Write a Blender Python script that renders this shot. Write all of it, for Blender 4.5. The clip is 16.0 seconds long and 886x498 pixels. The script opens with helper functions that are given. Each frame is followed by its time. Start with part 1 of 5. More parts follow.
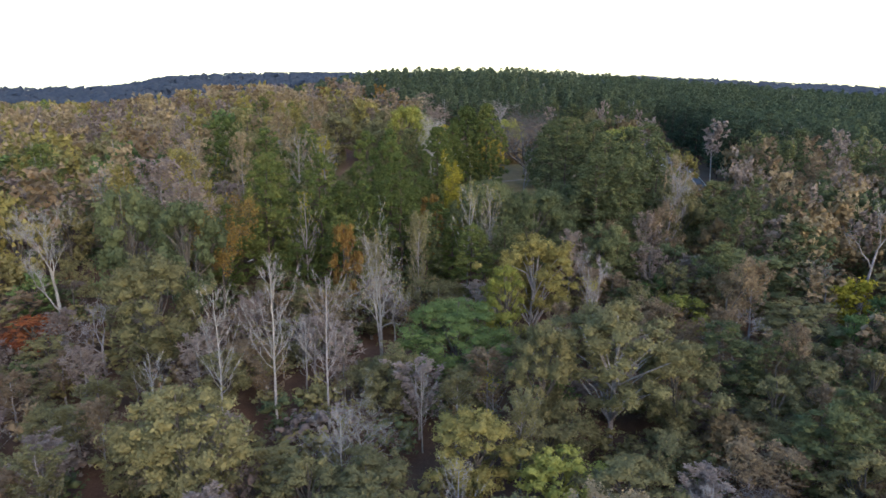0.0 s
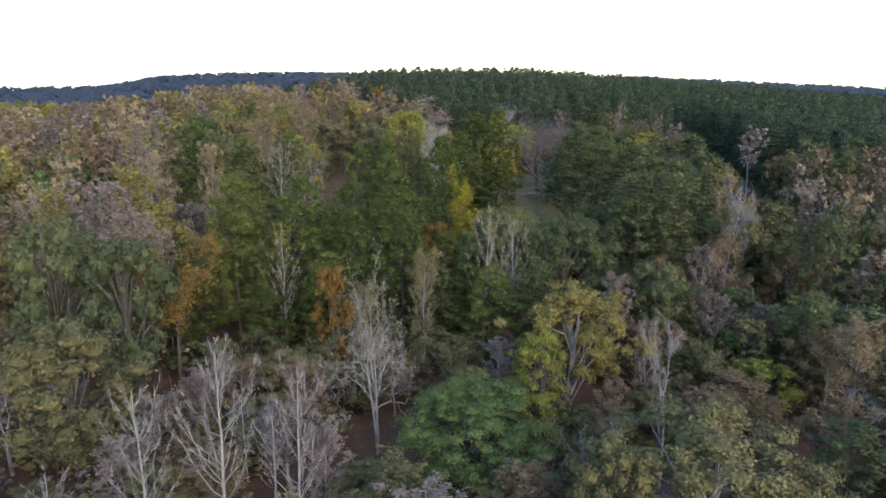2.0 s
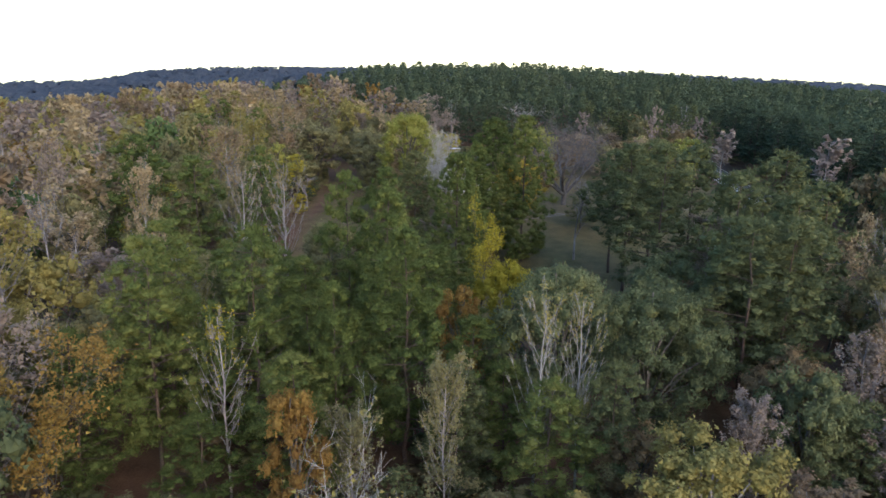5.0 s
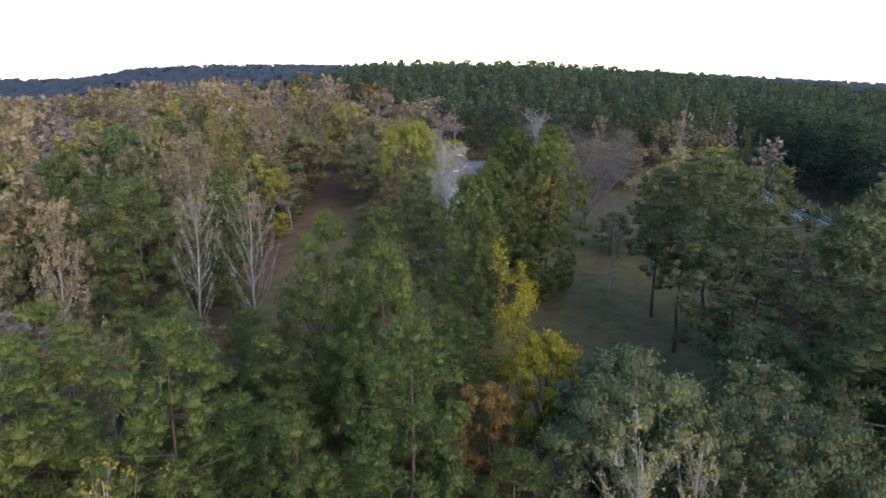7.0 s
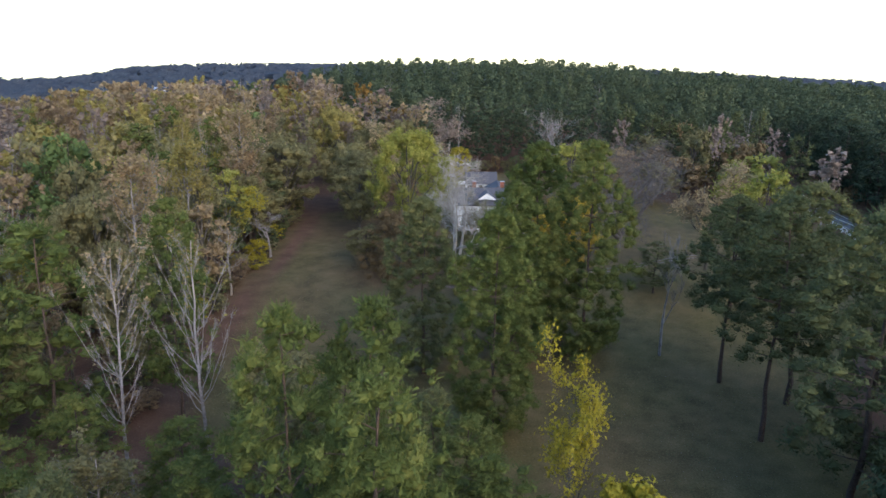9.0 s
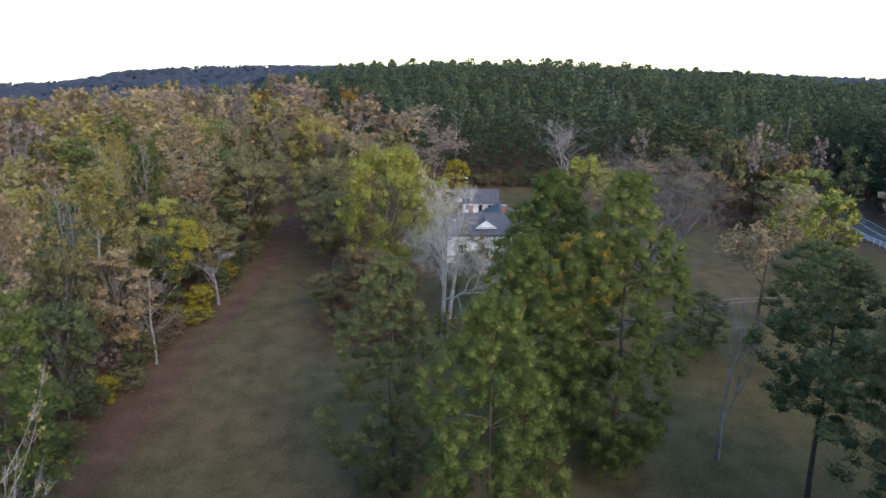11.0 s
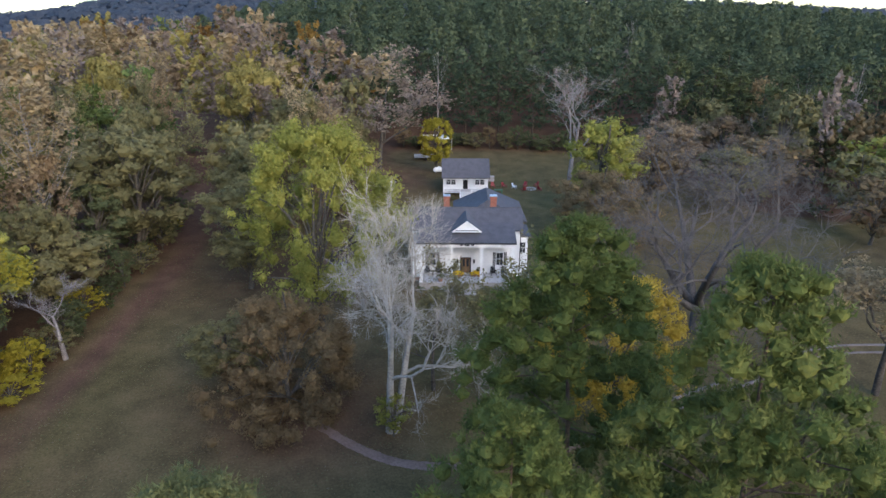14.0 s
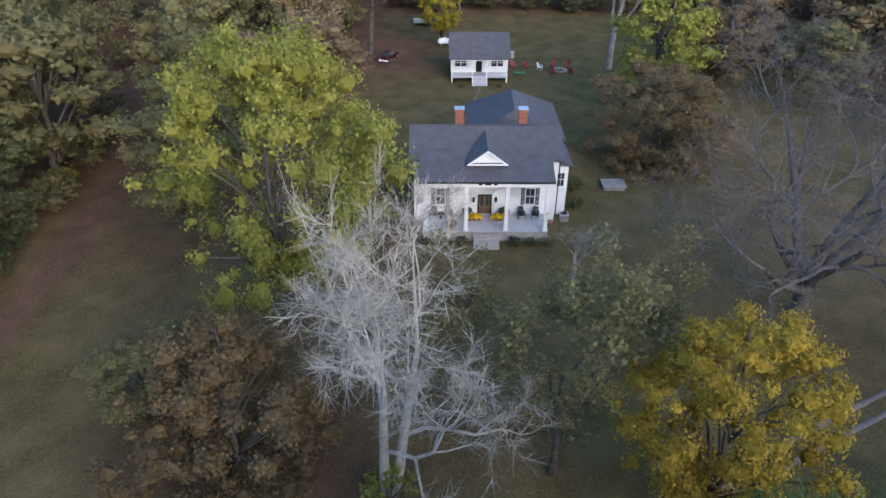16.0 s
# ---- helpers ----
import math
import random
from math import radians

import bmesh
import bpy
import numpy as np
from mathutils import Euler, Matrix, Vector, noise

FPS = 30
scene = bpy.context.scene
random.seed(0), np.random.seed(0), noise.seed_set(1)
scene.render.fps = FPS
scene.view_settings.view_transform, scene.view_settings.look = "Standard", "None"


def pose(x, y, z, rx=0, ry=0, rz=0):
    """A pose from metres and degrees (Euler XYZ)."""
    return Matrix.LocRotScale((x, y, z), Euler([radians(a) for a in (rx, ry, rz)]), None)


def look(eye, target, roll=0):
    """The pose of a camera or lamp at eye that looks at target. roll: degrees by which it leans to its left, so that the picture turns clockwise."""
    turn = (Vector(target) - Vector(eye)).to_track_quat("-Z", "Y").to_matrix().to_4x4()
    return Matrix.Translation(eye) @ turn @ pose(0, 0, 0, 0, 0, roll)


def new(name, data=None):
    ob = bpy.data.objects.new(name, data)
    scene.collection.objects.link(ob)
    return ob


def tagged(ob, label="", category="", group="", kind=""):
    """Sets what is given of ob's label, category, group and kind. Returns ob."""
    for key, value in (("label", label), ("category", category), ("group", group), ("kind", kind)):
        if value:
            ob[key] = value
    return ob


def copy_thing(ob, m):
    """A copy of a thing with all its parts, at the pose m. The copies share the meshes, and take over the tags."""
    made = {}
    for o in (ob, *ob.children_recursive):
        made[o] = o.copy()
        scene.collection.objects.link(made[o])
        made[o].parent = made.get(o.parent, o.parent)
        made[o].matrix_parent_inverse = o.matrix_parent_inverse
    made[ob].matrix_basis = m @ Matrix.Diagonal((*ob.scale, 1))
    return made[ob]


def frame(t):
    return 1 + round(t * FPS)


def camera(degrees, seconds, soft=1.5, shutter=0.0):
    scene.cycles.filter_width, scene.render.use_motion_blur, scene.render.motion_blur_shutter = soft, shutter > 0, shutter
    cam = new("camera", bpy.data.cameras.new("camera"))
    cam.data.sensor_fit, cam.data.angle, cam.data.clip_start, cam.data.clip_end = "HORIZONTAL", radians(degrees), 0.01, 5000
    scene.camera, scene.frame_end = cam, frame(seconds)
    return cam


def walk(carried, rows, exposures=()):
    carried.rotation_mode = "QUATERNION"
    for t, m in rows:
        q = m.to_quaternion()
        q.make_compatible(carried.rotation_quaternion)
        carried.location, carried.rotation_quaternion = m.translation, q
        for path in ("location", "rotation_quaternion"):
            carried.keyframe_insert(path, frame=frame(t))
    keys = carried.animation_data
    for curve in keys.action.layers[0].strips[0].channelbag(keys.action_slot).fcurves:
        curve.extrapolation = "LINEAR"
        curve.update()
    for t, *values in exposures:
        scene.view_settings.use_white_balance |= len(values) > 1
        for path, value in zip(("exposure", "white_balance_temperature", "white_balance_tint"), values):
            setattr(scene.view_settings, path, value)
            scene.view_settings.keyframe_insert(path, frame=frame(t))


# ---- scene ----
cam = camera(64.5, 16.0, soft=1.55)
PATH = [
    (0, (0.796, -1.452, 39.347), (0.787, 0.49, 38.869), 0.3),
    (0.5, (0.184, 5.201, 39.484), (0.178, 7.143, 39.008), 0.3),
    (1, (-0.398, 11.843, 39.585), (-0.402, 13.786, 39.109), 0.3),
    (1.5, (-0.971, 18.439, 39.626), (-0.973, 20.382, 39.149), 0.3),
    (2, (-1.483, 24.94, 39.696), (-1.483, 26.882, 39.218), 0.4),
    (2.5, (-2.05, 31.379, 39.759), (-2.048, 33.32, 39.277), 0.5),
    (3, (-2.627, 37.839, 39.787), (-2.623, 39.78, 39.303), 0.5),
    (3.5, (-3.164, 44.266, 39.864), (-3.158, 46.207, 39.379), 0.6),
    (4, (-3.665, 50.747, 39.923), (-3.658, 52.687, 39.437), 0.6),
    (4.2, (-3.867, 53.328, 39.928), (-3.861, 55.267, 39.441), 0.6),
    (6.3, (-5.827, 80.725, 40.402), (-5.813, 82.663, 39.909), 0.7),
    (6.5, (-6.006, 83.448, 40.445), (-5.992, 85.386, 39.951), 0.7),
    (7, (-6.503, 89.91, 40.5), (-6.486, 91.847, 40.004), 0.7),
    (7.5, (-6.899, 96.282, 40.551), (-6.881, 98.22, 40.054), 0.7),
    (8, (-7.29, 102.643, 40.57), (-7.271, 104.58, 40.071), 0.7),
    (8.5, (-7.791, 109.191, 40.547), (-7.769, 111.128, 40.049), 0.7),
    (9, (-8.272, 115.999, 40.546), (-8.247, 117.935, 40.047), 0.7),
    (9.2, (-8.33, 118.877, 40.574), (-8.307, 120.814, 40.078), 0.7),
    (11.3, (-4.381, 147.081, 40.823), (-4.371, 149.018, 40.325), 0.2),
    (11.5, (-3.794, 149.702, 40.818), (-3.78, 151.639, 40.319), 0.3),
    (12, (-2.278, 156.406, 40.764), (-2.263, 158.342, 40.264), 0.3),
    (12.5, (-1.282, 163.537, 40.787), (-1.266, 165.473, 40.289), 0.3),
    (13, (-0.802, 170.323, 40.853), (-0.784, 172.26, 40.356), 0.3),
    (13.5, (-0.601, 176.454, 40.9), (-0.583, 178.383, 40.372), 0.35),
    (14, (-0.504, 182.468, 40.976), (-0.488, 184.351, 40.303), 0.35),
    (14.5, (-0.681, 188.583, 41.085), (-0.662, 190.418, 40.289), 0.35),
    (15, (-1.025, 195.458, 41.239), (-1.003, 197.241, 40.333), 0.35),
    (15.5, (-1.221, 202.035, 41.504), (-1.202, 203.769, 40.507), 0.35),
    (16, (-1.457, 208.636, 41.843), (-1.441, 210.316, 40.758), 0.35),
]
walk(cam, [(t, look(eye, target, roll)) for t, eye, target, roll in PATH])

# ---- world, sun ----
SUN_UP, SUN_ROUND = 27.0, 150.0
world = bpy.data.worlds.new("sky")
scene.world = world
world.use_nodes = True
wn, wl = world.node_tree.nodes, world.node_tree.links
sky = wn.new("ShaderNodeTexSky")
sky.sky_type, sky.sun_disc = "NISHITA", False
sky.sun_elevation, sky.sun_rotation = radians(SUN_UP), radians(SUN_ROUND)
sky.air_density, sky.dust_density, sky.ozone_density = 1.0, 1.0, 1.0
veil = wn.new("ShaderNodeHueSaturation")
veil.inputs["Saturation"].default_value = 1.25
wl.new(sky.outputs[0], veil.inputs["Color"])
wl.new(veil.outputs[0], wn["Background"].inputs["Color"])
wn["Background"].inputs["Strength"].default_value = 0.15
sun = new("sun", bpy.data.lights.new("sun", "SUN"))
sun.data.energy, sun.data.angle, sun.data.color = 0.36, radians(40), (1.0, 0.95, 0.90)
az = radians(SUN_ROUND)
up = radians(SUN_UP)
sun.matrix_basis = look((0, 0, 200), Vector((0, 0, 200)) - Vector((math.sin(az) * math.cos(up), math.cos(az) * math.cos(up), math.sin(up))))
scene.view_settings.exposure = 2.08


# ---- helpers of this scene ----
def smooth(a, b, v):
    s = np.clip((v - a) / (b - a), 0, 1)
    return s * s * (3 - 2 * s)


def bumps(x, y, size, seed):
    """Gentle rolling, about -1 to 1."""
    k = 6.283 / size
    return (np.sin(k * x + seed) * np.cos(k * 0.8 * y + 1.7 * seed) + 0.6 * np.sin(k * 1.9 * y + 0.7 * k * x + 2.3 * seed)) / 1.6


def land(x, y):
    """Height of the ground."""
    x, y = np.asarray(x, float), np.asarray(y, float)
    z = np.interp(y, [-400, 0, 60, 110, 150, 208, 238, 266, 311, 345, 420, 700, 1500, 2600, 5000], [0, -4, -5, -4, -1.5, 1, 3.8, 4.9, 5.6, 7, 8, 6, -14, -60, -120])
    hill = smooth(335, 430, y) * smooth(-70, 20, x + 0.45 * (y - 345)) * (1 - smooth(520, 900, y))
    z = z + hill * (14.6 - 0.066 * np.maximum(x - 40, 0) - 0.012 * np.maximum(40 - x, 0))
    z = z + 0.5 * bumps(x, y, 60, 1.0) * smooth(15, 60, np.hypot(x - 4, y - 285))
    z = z - 12 * smooth(-75, -190, x + 0.12 * (y - 200)) * smooth(150, 330, y) * (1 - smooth(600, 900, y))
    z = z + 9 * np.exp(-((x + 304) / 70) ** 2 - ((y - 905) / 70) ** 2)
    far = smooth(500, 1300, np.hypot(x, y))
    ridge = np.interp(np.degrees(np.arctan2(x, np.maximum(y, 1))), [-60, -34, -29, -26, -21, -15, 0, 15, 26, 34, 60], [-20, -40, -20, -2, 26, 38, 41, 33, 16, 4, 0])
    z = z + smooth(900, 1650, np.hypot(x, y)) * (1 - smooth(2600, 4000, np.hypot(x, y))) * ridge * smooth(0, 300, y)
    return z + far * (2 * bumps(x, y, 900, 2.0) + 1.5 * bumps(x, y, 370, 4.0))


def mesh(name, verts, faces, material=None, shade=False):
    me = bpy.data.meshes.new(name)
    me.from_pydata(verts if isinstance(verts, list) else verts.tolist(), [], faces if isinstance(faces, list) else faces.tolist())
    if shade:
        me.polygons.foreach_set("use_smooth", [True] * len(me.polygons))
    if material:
        me.materials.append(material)
    me.update()
    return me


def part(name, bm, material, parent, label=""):
    me = bpy.data.meshes.new(name)
    if isinstance(bm, bmesh.types.BMesh):
        bm.to_mesh(me)
        bm.free()
        me.materials.append(material)
    else:
        me = bm
    ob = new(name, me)
    ob.parent = parent
    return tagged(ob, label)


def root(name, m, label, category, group="", kind=""):
    ob = new(name)
    ob.matrix_basis = m
    return tagged(ob, label, category, group, kind)


def box(bm, lo, hi, bevel=0.0, m=None):
    """A box between two corners, into bm."""
    c = [(lo[i] + hi[i]) / 2 for i in range(3)]
    s = [abs(hi[i] - lo[i]) for i in range(3)]
    t = Matrix.Translation(c) @ Matrix.Diagonal((*s, 1))
    r = bmesh.ops.create_cube(bm, size=1, matrix=(m or Matrix()) @ t)
    if bevel:
        es = list({e for v in r["verts"] for e in v.link_edges})
        bmesh.ops.bevel(bm, geom=es, offset=bevel, segments=1, affect="EDGES")
    return bm


def boxes(*pairs, bevel=0.0):
    bm = bmesh.new()
    for lo, hi in pairs:
        box(bm, lo, hi, bevel)
    return bm


def solid(bm, pts, faces):
    vs = [bm.verts.new(p) for p in pts]
    for f in faces:
        bm.faces.new([vs[i] for i in f])
    bmesh.ops.recalc_face_normals(bm, faces=bm.faces)
    return bm


# ---- materials ----
def shader(name, rough=0.8, spec=0.3):
    m = bpy.data.materials.new(name)
    m.use_nodes = True
    b = m.node_tree.nodes["Principled BSDF"]
    b.inputs["Roughness"].default_value = rough
    b.inputs["Specular IOR Level"].default_value = spec
    return m, m.node_tree.nodes, m.node_tree.links, b


def ramp(nodes, stops):
    r = nodes.new("ShaderNodeValToRGB")
    e = r.color_ramp.elements
    while len(e) < len(stops):
        e.new(0.5)
    for el, (p, c) in zip(e, stops):
        el.position, el.color = p, (*c, 1)
    return r


def noisy(nodes, links, scale, detail=4, coords="Object"):
    t = nodes.new("ShaderNodeTexCoord")
    n = nodes.new("ShaderNodeTexNoise")
    n.inputs["Scale"].default_value, n.inputs["Detail"].default_value = scale, detail
    links.new(t.outputs[coords], n.inputs["Vector"])
    return n


def surface(name, dark, light, scale, rough=0.8, spec=0.3, bump=0.2, fine=8.0, metal=0.0):
    """Two scales of noise between two colours, and a fine bump."""
    m, n, l, b = shader(name, rough, spec)
    a, c = noisy(n, l, scale), noisy(n, l, scale * fine, 6)
    mix = n.new("ShaderNodeMath")
    mix.operation = "MULTIPLY_ADD"
    mix.inputs[1].default_value = 0.5
    half = n.new("ShaderNodeMath")
    half.operation = "MULTIPLY"
    half.inputs[1].default_value = 0.5
    l.new(c.outputs["Fac"], half.inputs[0])
    l.new(a.outputs["Fac"], mix.inputs[0])
    l.new(half.outputs[0], mix.inputs[2])
    r = ramp(n, [(0.35, dark), (0.65, light)])
    l.new(mix.outputs[0], r.inputs[0])
    l.new(r.outputs[0], b.inputs["Base Color"])
    b.inputs["Metallic"].default_value = metal
    if bump:
        k = n.new("ShaderNodeBump")
        k.inputs["Strength"].default_value, k.inputs["Distance"].default_value = bump, 0.02
        l.new(c.outputs["Fac"], k.inputs["Height"])
        l.new(k.outputs[0], b.inputs["Normal"])
    return m


def foliage(name, stops, rough=0.75):
    """Leaves: each tree has its own mean colour, each leaf its own shade, patches run over the crown."""
    m, n, l, b = shader(name, rough, 0.08)
    info, geo = n.new("ShaderNodeObjectInfo"), n.new("ShaderNodeNewGeometry")
    patch = noisy(n, l, 0.22, 2)
    s1 = n.new("ShaderNodeMath")
    s1.operation = "MULTIPLY_ADD"
    s1.inputs[1].default_value = 0.24
    l.new(geo.outputs["Random Per Island"], s1.inputs[0])
    s2 = n.new("ShaderNodeMath")
    s2.operation = "MULTIPLY_ADD"
    s2.inputs[1].default_value = 0.55
    l.new(patch.outputs["Fac"], s2.inputs[0])
    l.new(s1.outputs[0], s2.inputs[2])
    s3 = n.new("ShaderNodeMath")
    s3.operation = "MULTIPLY_ADD"
    s3.inputs[1].default_value = 0.34
    l.new(info.outputs["Random"], s3.inputs[0])
    tone = n.new("ShaderNodeAttribute")
    tone.attribute_name = "tone"
    s4 = n.new("ShaderNodeMath")
    s4.operation = "ADD"
    s4.inputs[1].default_value = -0.065
    l.new(tone.outputs["Fac"], s4.inputs[0])
    l.new(s4.outputs[0], s3.inputs[2])
    l.new(s3.outputs[0], s1.inputs[2])
    fine = noisy(n, l, 3.2, 4)
    s5 = n.new("ShaderNodeMath")
    s5.operation = "MULTIPLY_ADD"
    s5.inputs[1].default_value = 0.5
    l.new(fine.outputs["Fac"], s5.inputs[0])
    s6 = n.new("ShaderNodeMath")
    s6.operation = "ADD"
    s6.inputs[1].default_value = -0.25
    l.new(s2.outputs[0], s6.inputs[0])
    l.new(s6.outputs[0], s5.inputs[2])
    k = n.new("ShaderNodeBump")
    k.inputs["Strength"].default_value, k.inputs["Distance"].default_value = 0.8, 0.12
    l.new(fine.outputs["Fac"], k.inputs["Height"])
    l.new(k.outputs[0], b.inputs["Normal"])
    r = ramp(n, stops)
    l.new(s5.outputs[0], r.inputs[0])
    l.new(r.outputs[0], b.inputs["Base Color"])
    t = n.new("ShaderNodeBsdfTranslucent")
    l.new(r.outputs[0], t.inputs["Color"])
    mixed = n.new("ShaderNodeMixShader")
    mixed.inputs[0].default_value = 0.33
    l.new(b.outputs[0], mixed.inputs[1])
    l.new(t.outputs[0], mixed.inputs[2])
    l.new(mixed.outputs[0], n["Material Output"].inputs["Surface"])
    return m


LEAF = {
    "pine": foliage("pine_needles", [(0.1, (0.039, 0.049, 0.014)), (0.5, (0.075, 0.092, 0.026)), (0.9, (0.130, 0.131, 0.038))]),
    "darkpine": foliage("dark_needles", [(0.1, (0.046, 0.053, 0.026)), (0.5, (0.082, 0.090, 0.039)), (0.9, (0.138, 0.130, 0.050))]),
    "green": foliage("green_leaves", [(0.1, (0.049, 0.059, 0.029)), (0.5, (0.087, 0.097, 0.045)), (0.9, (0.131, 0.132, 0.058))]),
    "leafgreen": foliage("deep_green_leaves", [(0.1, (0.047, 0.070, 0.026)), (0.5, (0.083, 0.114, 0.039)), (0.9, (0.137, 0.169, 0.055))]),
    "bronze": foliage("bronze_leaves", [(0.1, (0.104, 0.086, 0.029)), (0.5, (0.180, 0.146, 0.046)), (0.9, (0.268, 0.216, 0.072))]),
    "olive": foliage("olive_leaves", [(0.1, (0.079, 0.073, 0.034)), (0.5, (0.139, 0.122, 0.057)), (0.9, (0.203, 0.169, 0.072))]),
    "lime": foliage("yellow_green_leaves", [(0.1, (0.102, 0.106, 0.024)), (0.5, (0.189, 0.182, 0.041)), (0.9, (0.289, 0.265, 0.068))]),
    "gold": foliage("golden_leaves", [(0.1, (0.139, 0.097, 0.059)), (0.5, (0.226, 0.164, 0.094)), (0.9, (0.336, 0.249, 0.143))]),
    "amber": foliage("amber_leaves", [(0.1, (0.169, 0.114, 0.018)), (0.5, (0.287, 0.199, 0.031)), (0.9, (0.414, 0.314, 0.057))]),
    "umber": foliage("umber_leaves", [(0.1, (0.090, 0.062, 0.034)), (0.5, (0.150, 0.103, 0.053)), (0.9, (0.218, 0.149, 0.076))]),
    "plantation": foliage("plantation_needles", [(0.1, (0.024, 0.036, 0.022)), (0.5, (0.043, 0.058, 0.034)), (0.9, (0.081, 0.090, 0.046))]),
    "yellow": foliage("yellow_leaves", [(0.1, (0.137, 0.108, 0.012)), (0.5, (0.238, 0.194, 0.022)), (0.9, (0.324, 0.275, 0.044))]),
    "orange": foliage("orange_leaves", [(0.1, (0.108, 0.056, 0.018)), (0.5, (0.174, 0.101, 0.028)), (0.9, (0.240, 0.168, 0.045))]),
    "rust": foliage("rust_leaves", [(0.1, (0.110, 0.030, 0.014)), (0.5, (0.185, 0.055, 0.022)), (0.9, (0.240, 0.095, 0.035))]),
    "brown": foliage("brown_leaves", [(0.1, (0.106, 0.075, 0.047)), (0.5, (0.166, 0.114, 0.070)), (0.9, (0.229, 0.166, 0.095))]),
    "tan": foliage("tan_leaves", [(0.1, (0.129, 0.096, 0.082)), (0.5, (0.194, 0.146, 0.125)), (0.9, (0.272, 0.210, 0.171))]),
    "pink": foliage("dusky_pink_leaves", [(0.1, (0.124, 0.092, 0.077)), (0.5, (0.190, 0.142, 0.114)), (0.9, (0.262, 0.200, 0.154))]),
    # air haze over the horizon woods, put into the base colour as blue-grey
    "far": foliage("haze_tinted_woodland", [(0.1, (0.026, 0.036, 0.050)), (0.5, (0.042, 0.052, 0.070)), (0.9, (0.078, 0.076, 0.086))]),
}
BARK = surface("grey_brown_bark", (0.041, 0.034, 0.028), (0.112, 0.096, 0.083), 0.9, 0.95, 0.1, 0.6)
PALE = surface("pale_bark", (0.124, 0.111, 0.102), (0.262, 0.238, 0.221), 0.8, 0.9, 0.1, 0.4)
BONE = surface("bone_white_bark", (0.185, 0.160, 0.138), (0.380, 0.335, 0.292), 0.7, 0.9, 0.1, 0.4)
ASH = surface("dark_dead_wood", (0.050, 0.043, 0.040), (0.130, 0.112, 0.105), 0.8, 0.95, 0.1, 0.5)
GREY = surface("weathered_twigs", (0.111, 0.095, 0.092), (0.255, 0.225, 0.217), 0.8, 0.95, 0.1, 0.4)
REDBARK = surface("reddish_pine_bark", (0.037, 0.025, 0.020), (0.093, 0.065, 0.053), 1.0, 0.95, 0.1, 0.6)
WHITE = surface("white_painted_boards", (0.600, 0.600, 0.615), (0.700, 0.700, 0.710), 0.6, 0.6, 0.3, 0.15)
SLATE = surface("blue_grey_shingles", (0.052, 0.049, 0.055), (0.084, 0.078, 0.086), 1.2, 0.8, 0.3, 0.5, 14.0)


def ground_material():
    m, n, l, b = shader("grass_and_leaf_litter", 0.95, 0.1)
    big, mid, fine = noisy(n, l, 0.045, 5), noisy(n, l, 0.35, 5), noisy(n, l, 5.0, 6)
    grass = ramp(n, [(0.34, (0.050, 0.044, 0.016)), (0.53, (0.094, 0.078, 0.030)), (0.70, (0.142, 0.110, 0.050))])
    litter = ramp(n, [(0.3, (0.056, 0.031, 0.021)), (0.55, (0.098, 0.055, 0.036)), (0.75, (0.144, 0.085, 0.056))])
    add = n.new("ShaderNodeMath")
    add.operation = "MULTIPLY_ADD"
    add.inputs[1].default_value = 0.5
    h = n.new("ShaderNodeMath")
    h.operation = "MULTIPLY"
    h.inputs[1].default_value = 0.5
    l.new(fine.outputs["Fac"], h.inputs[0])
    l.new(mid.outputs["Fac"], add.inputs[0])
    l.new(h.outputs[0], add.inputs[2])
    l.new(add.outputs[0], grass.inputs[0])
    l.new(add.outputs[0], litter.inputs[0])
    at = n.new("ShaderNodeAttribute")
    at.attribute_name = "litter"
    w = n.new("ShaderNodeMath")
    w.operation = "MULTIPLY_ADD"
    w.inputs[1].default_value = 1.1
    l.new(big.outputs["Fac"], w.inputs[0])
    off = n.new("ShaderNodeMath")
    off.operation = "ADD"
    off.inputs[1].default_value = -0.55
    l.new(at.outputs["Fac"], off.inputs[0])
    l.new(off.outputs[0], w.inputs[2])
    w.use_clamp = True
    mix = n.new("ShaderNodeMix")
    mix.data_type = "RGBA"
    l.new(w.outputs[0], mix.inputs["Factor"])
    l.new(grass.outputs[0], mix.inputs["A"])
    l.new(litter.outputs[0], mix.inputs["B"])
    l.new(mix.outputs["Result"], b.inputs["Base Color"])
    k = n.new("ShaderNodeBump")
    k.inputs["Strength"].default_value, k.inputs["Distance"].default_value = 0.6, 0.08
    l.new(add.outputs[0], k.inputs["Height"])
    l.new(k.outputs[0], b.inputs["Normal"])
    return m


# ---- ground ----
def lane_x(y):
    """Middle of the leaf-strewn lane along the wood's edge."""
    return np.interp(y, [150, 200, 220, 250, 266, 280, 300, 340], [-38, -38, -38.5, -36.5, -35.5, -36.5, -40, -52])


def road_x(y):
    """Middle of the paved road beyond the lawn."""
    return np.interp(y, [150, 225, 250, 273, 295, 320, 345, 372, 420], [70, 84, 88, 91.5, 93.2, 95.5, 100, 106, 120])


def open_ground(x, y):
    """1 in the clearing round the houses, 0 in the woods."""
    x, y = np.asarray(x, float), np.asarray(y, float)
    left = np.interp(y, [165, 185, 200, 285, 300, 330], [4, -33, -42, -41, -14, -12])
    right = np.interp(y, [165, 200, 222, 240, 292, 300, 345], [34, 45, 62, 84, 84, 58, 42])
    return smooth(-3, 3, x - left) * smooth(-3, 3, right - x) * smooth(163, 170, y) * (1 - smooth(342, 348, y))


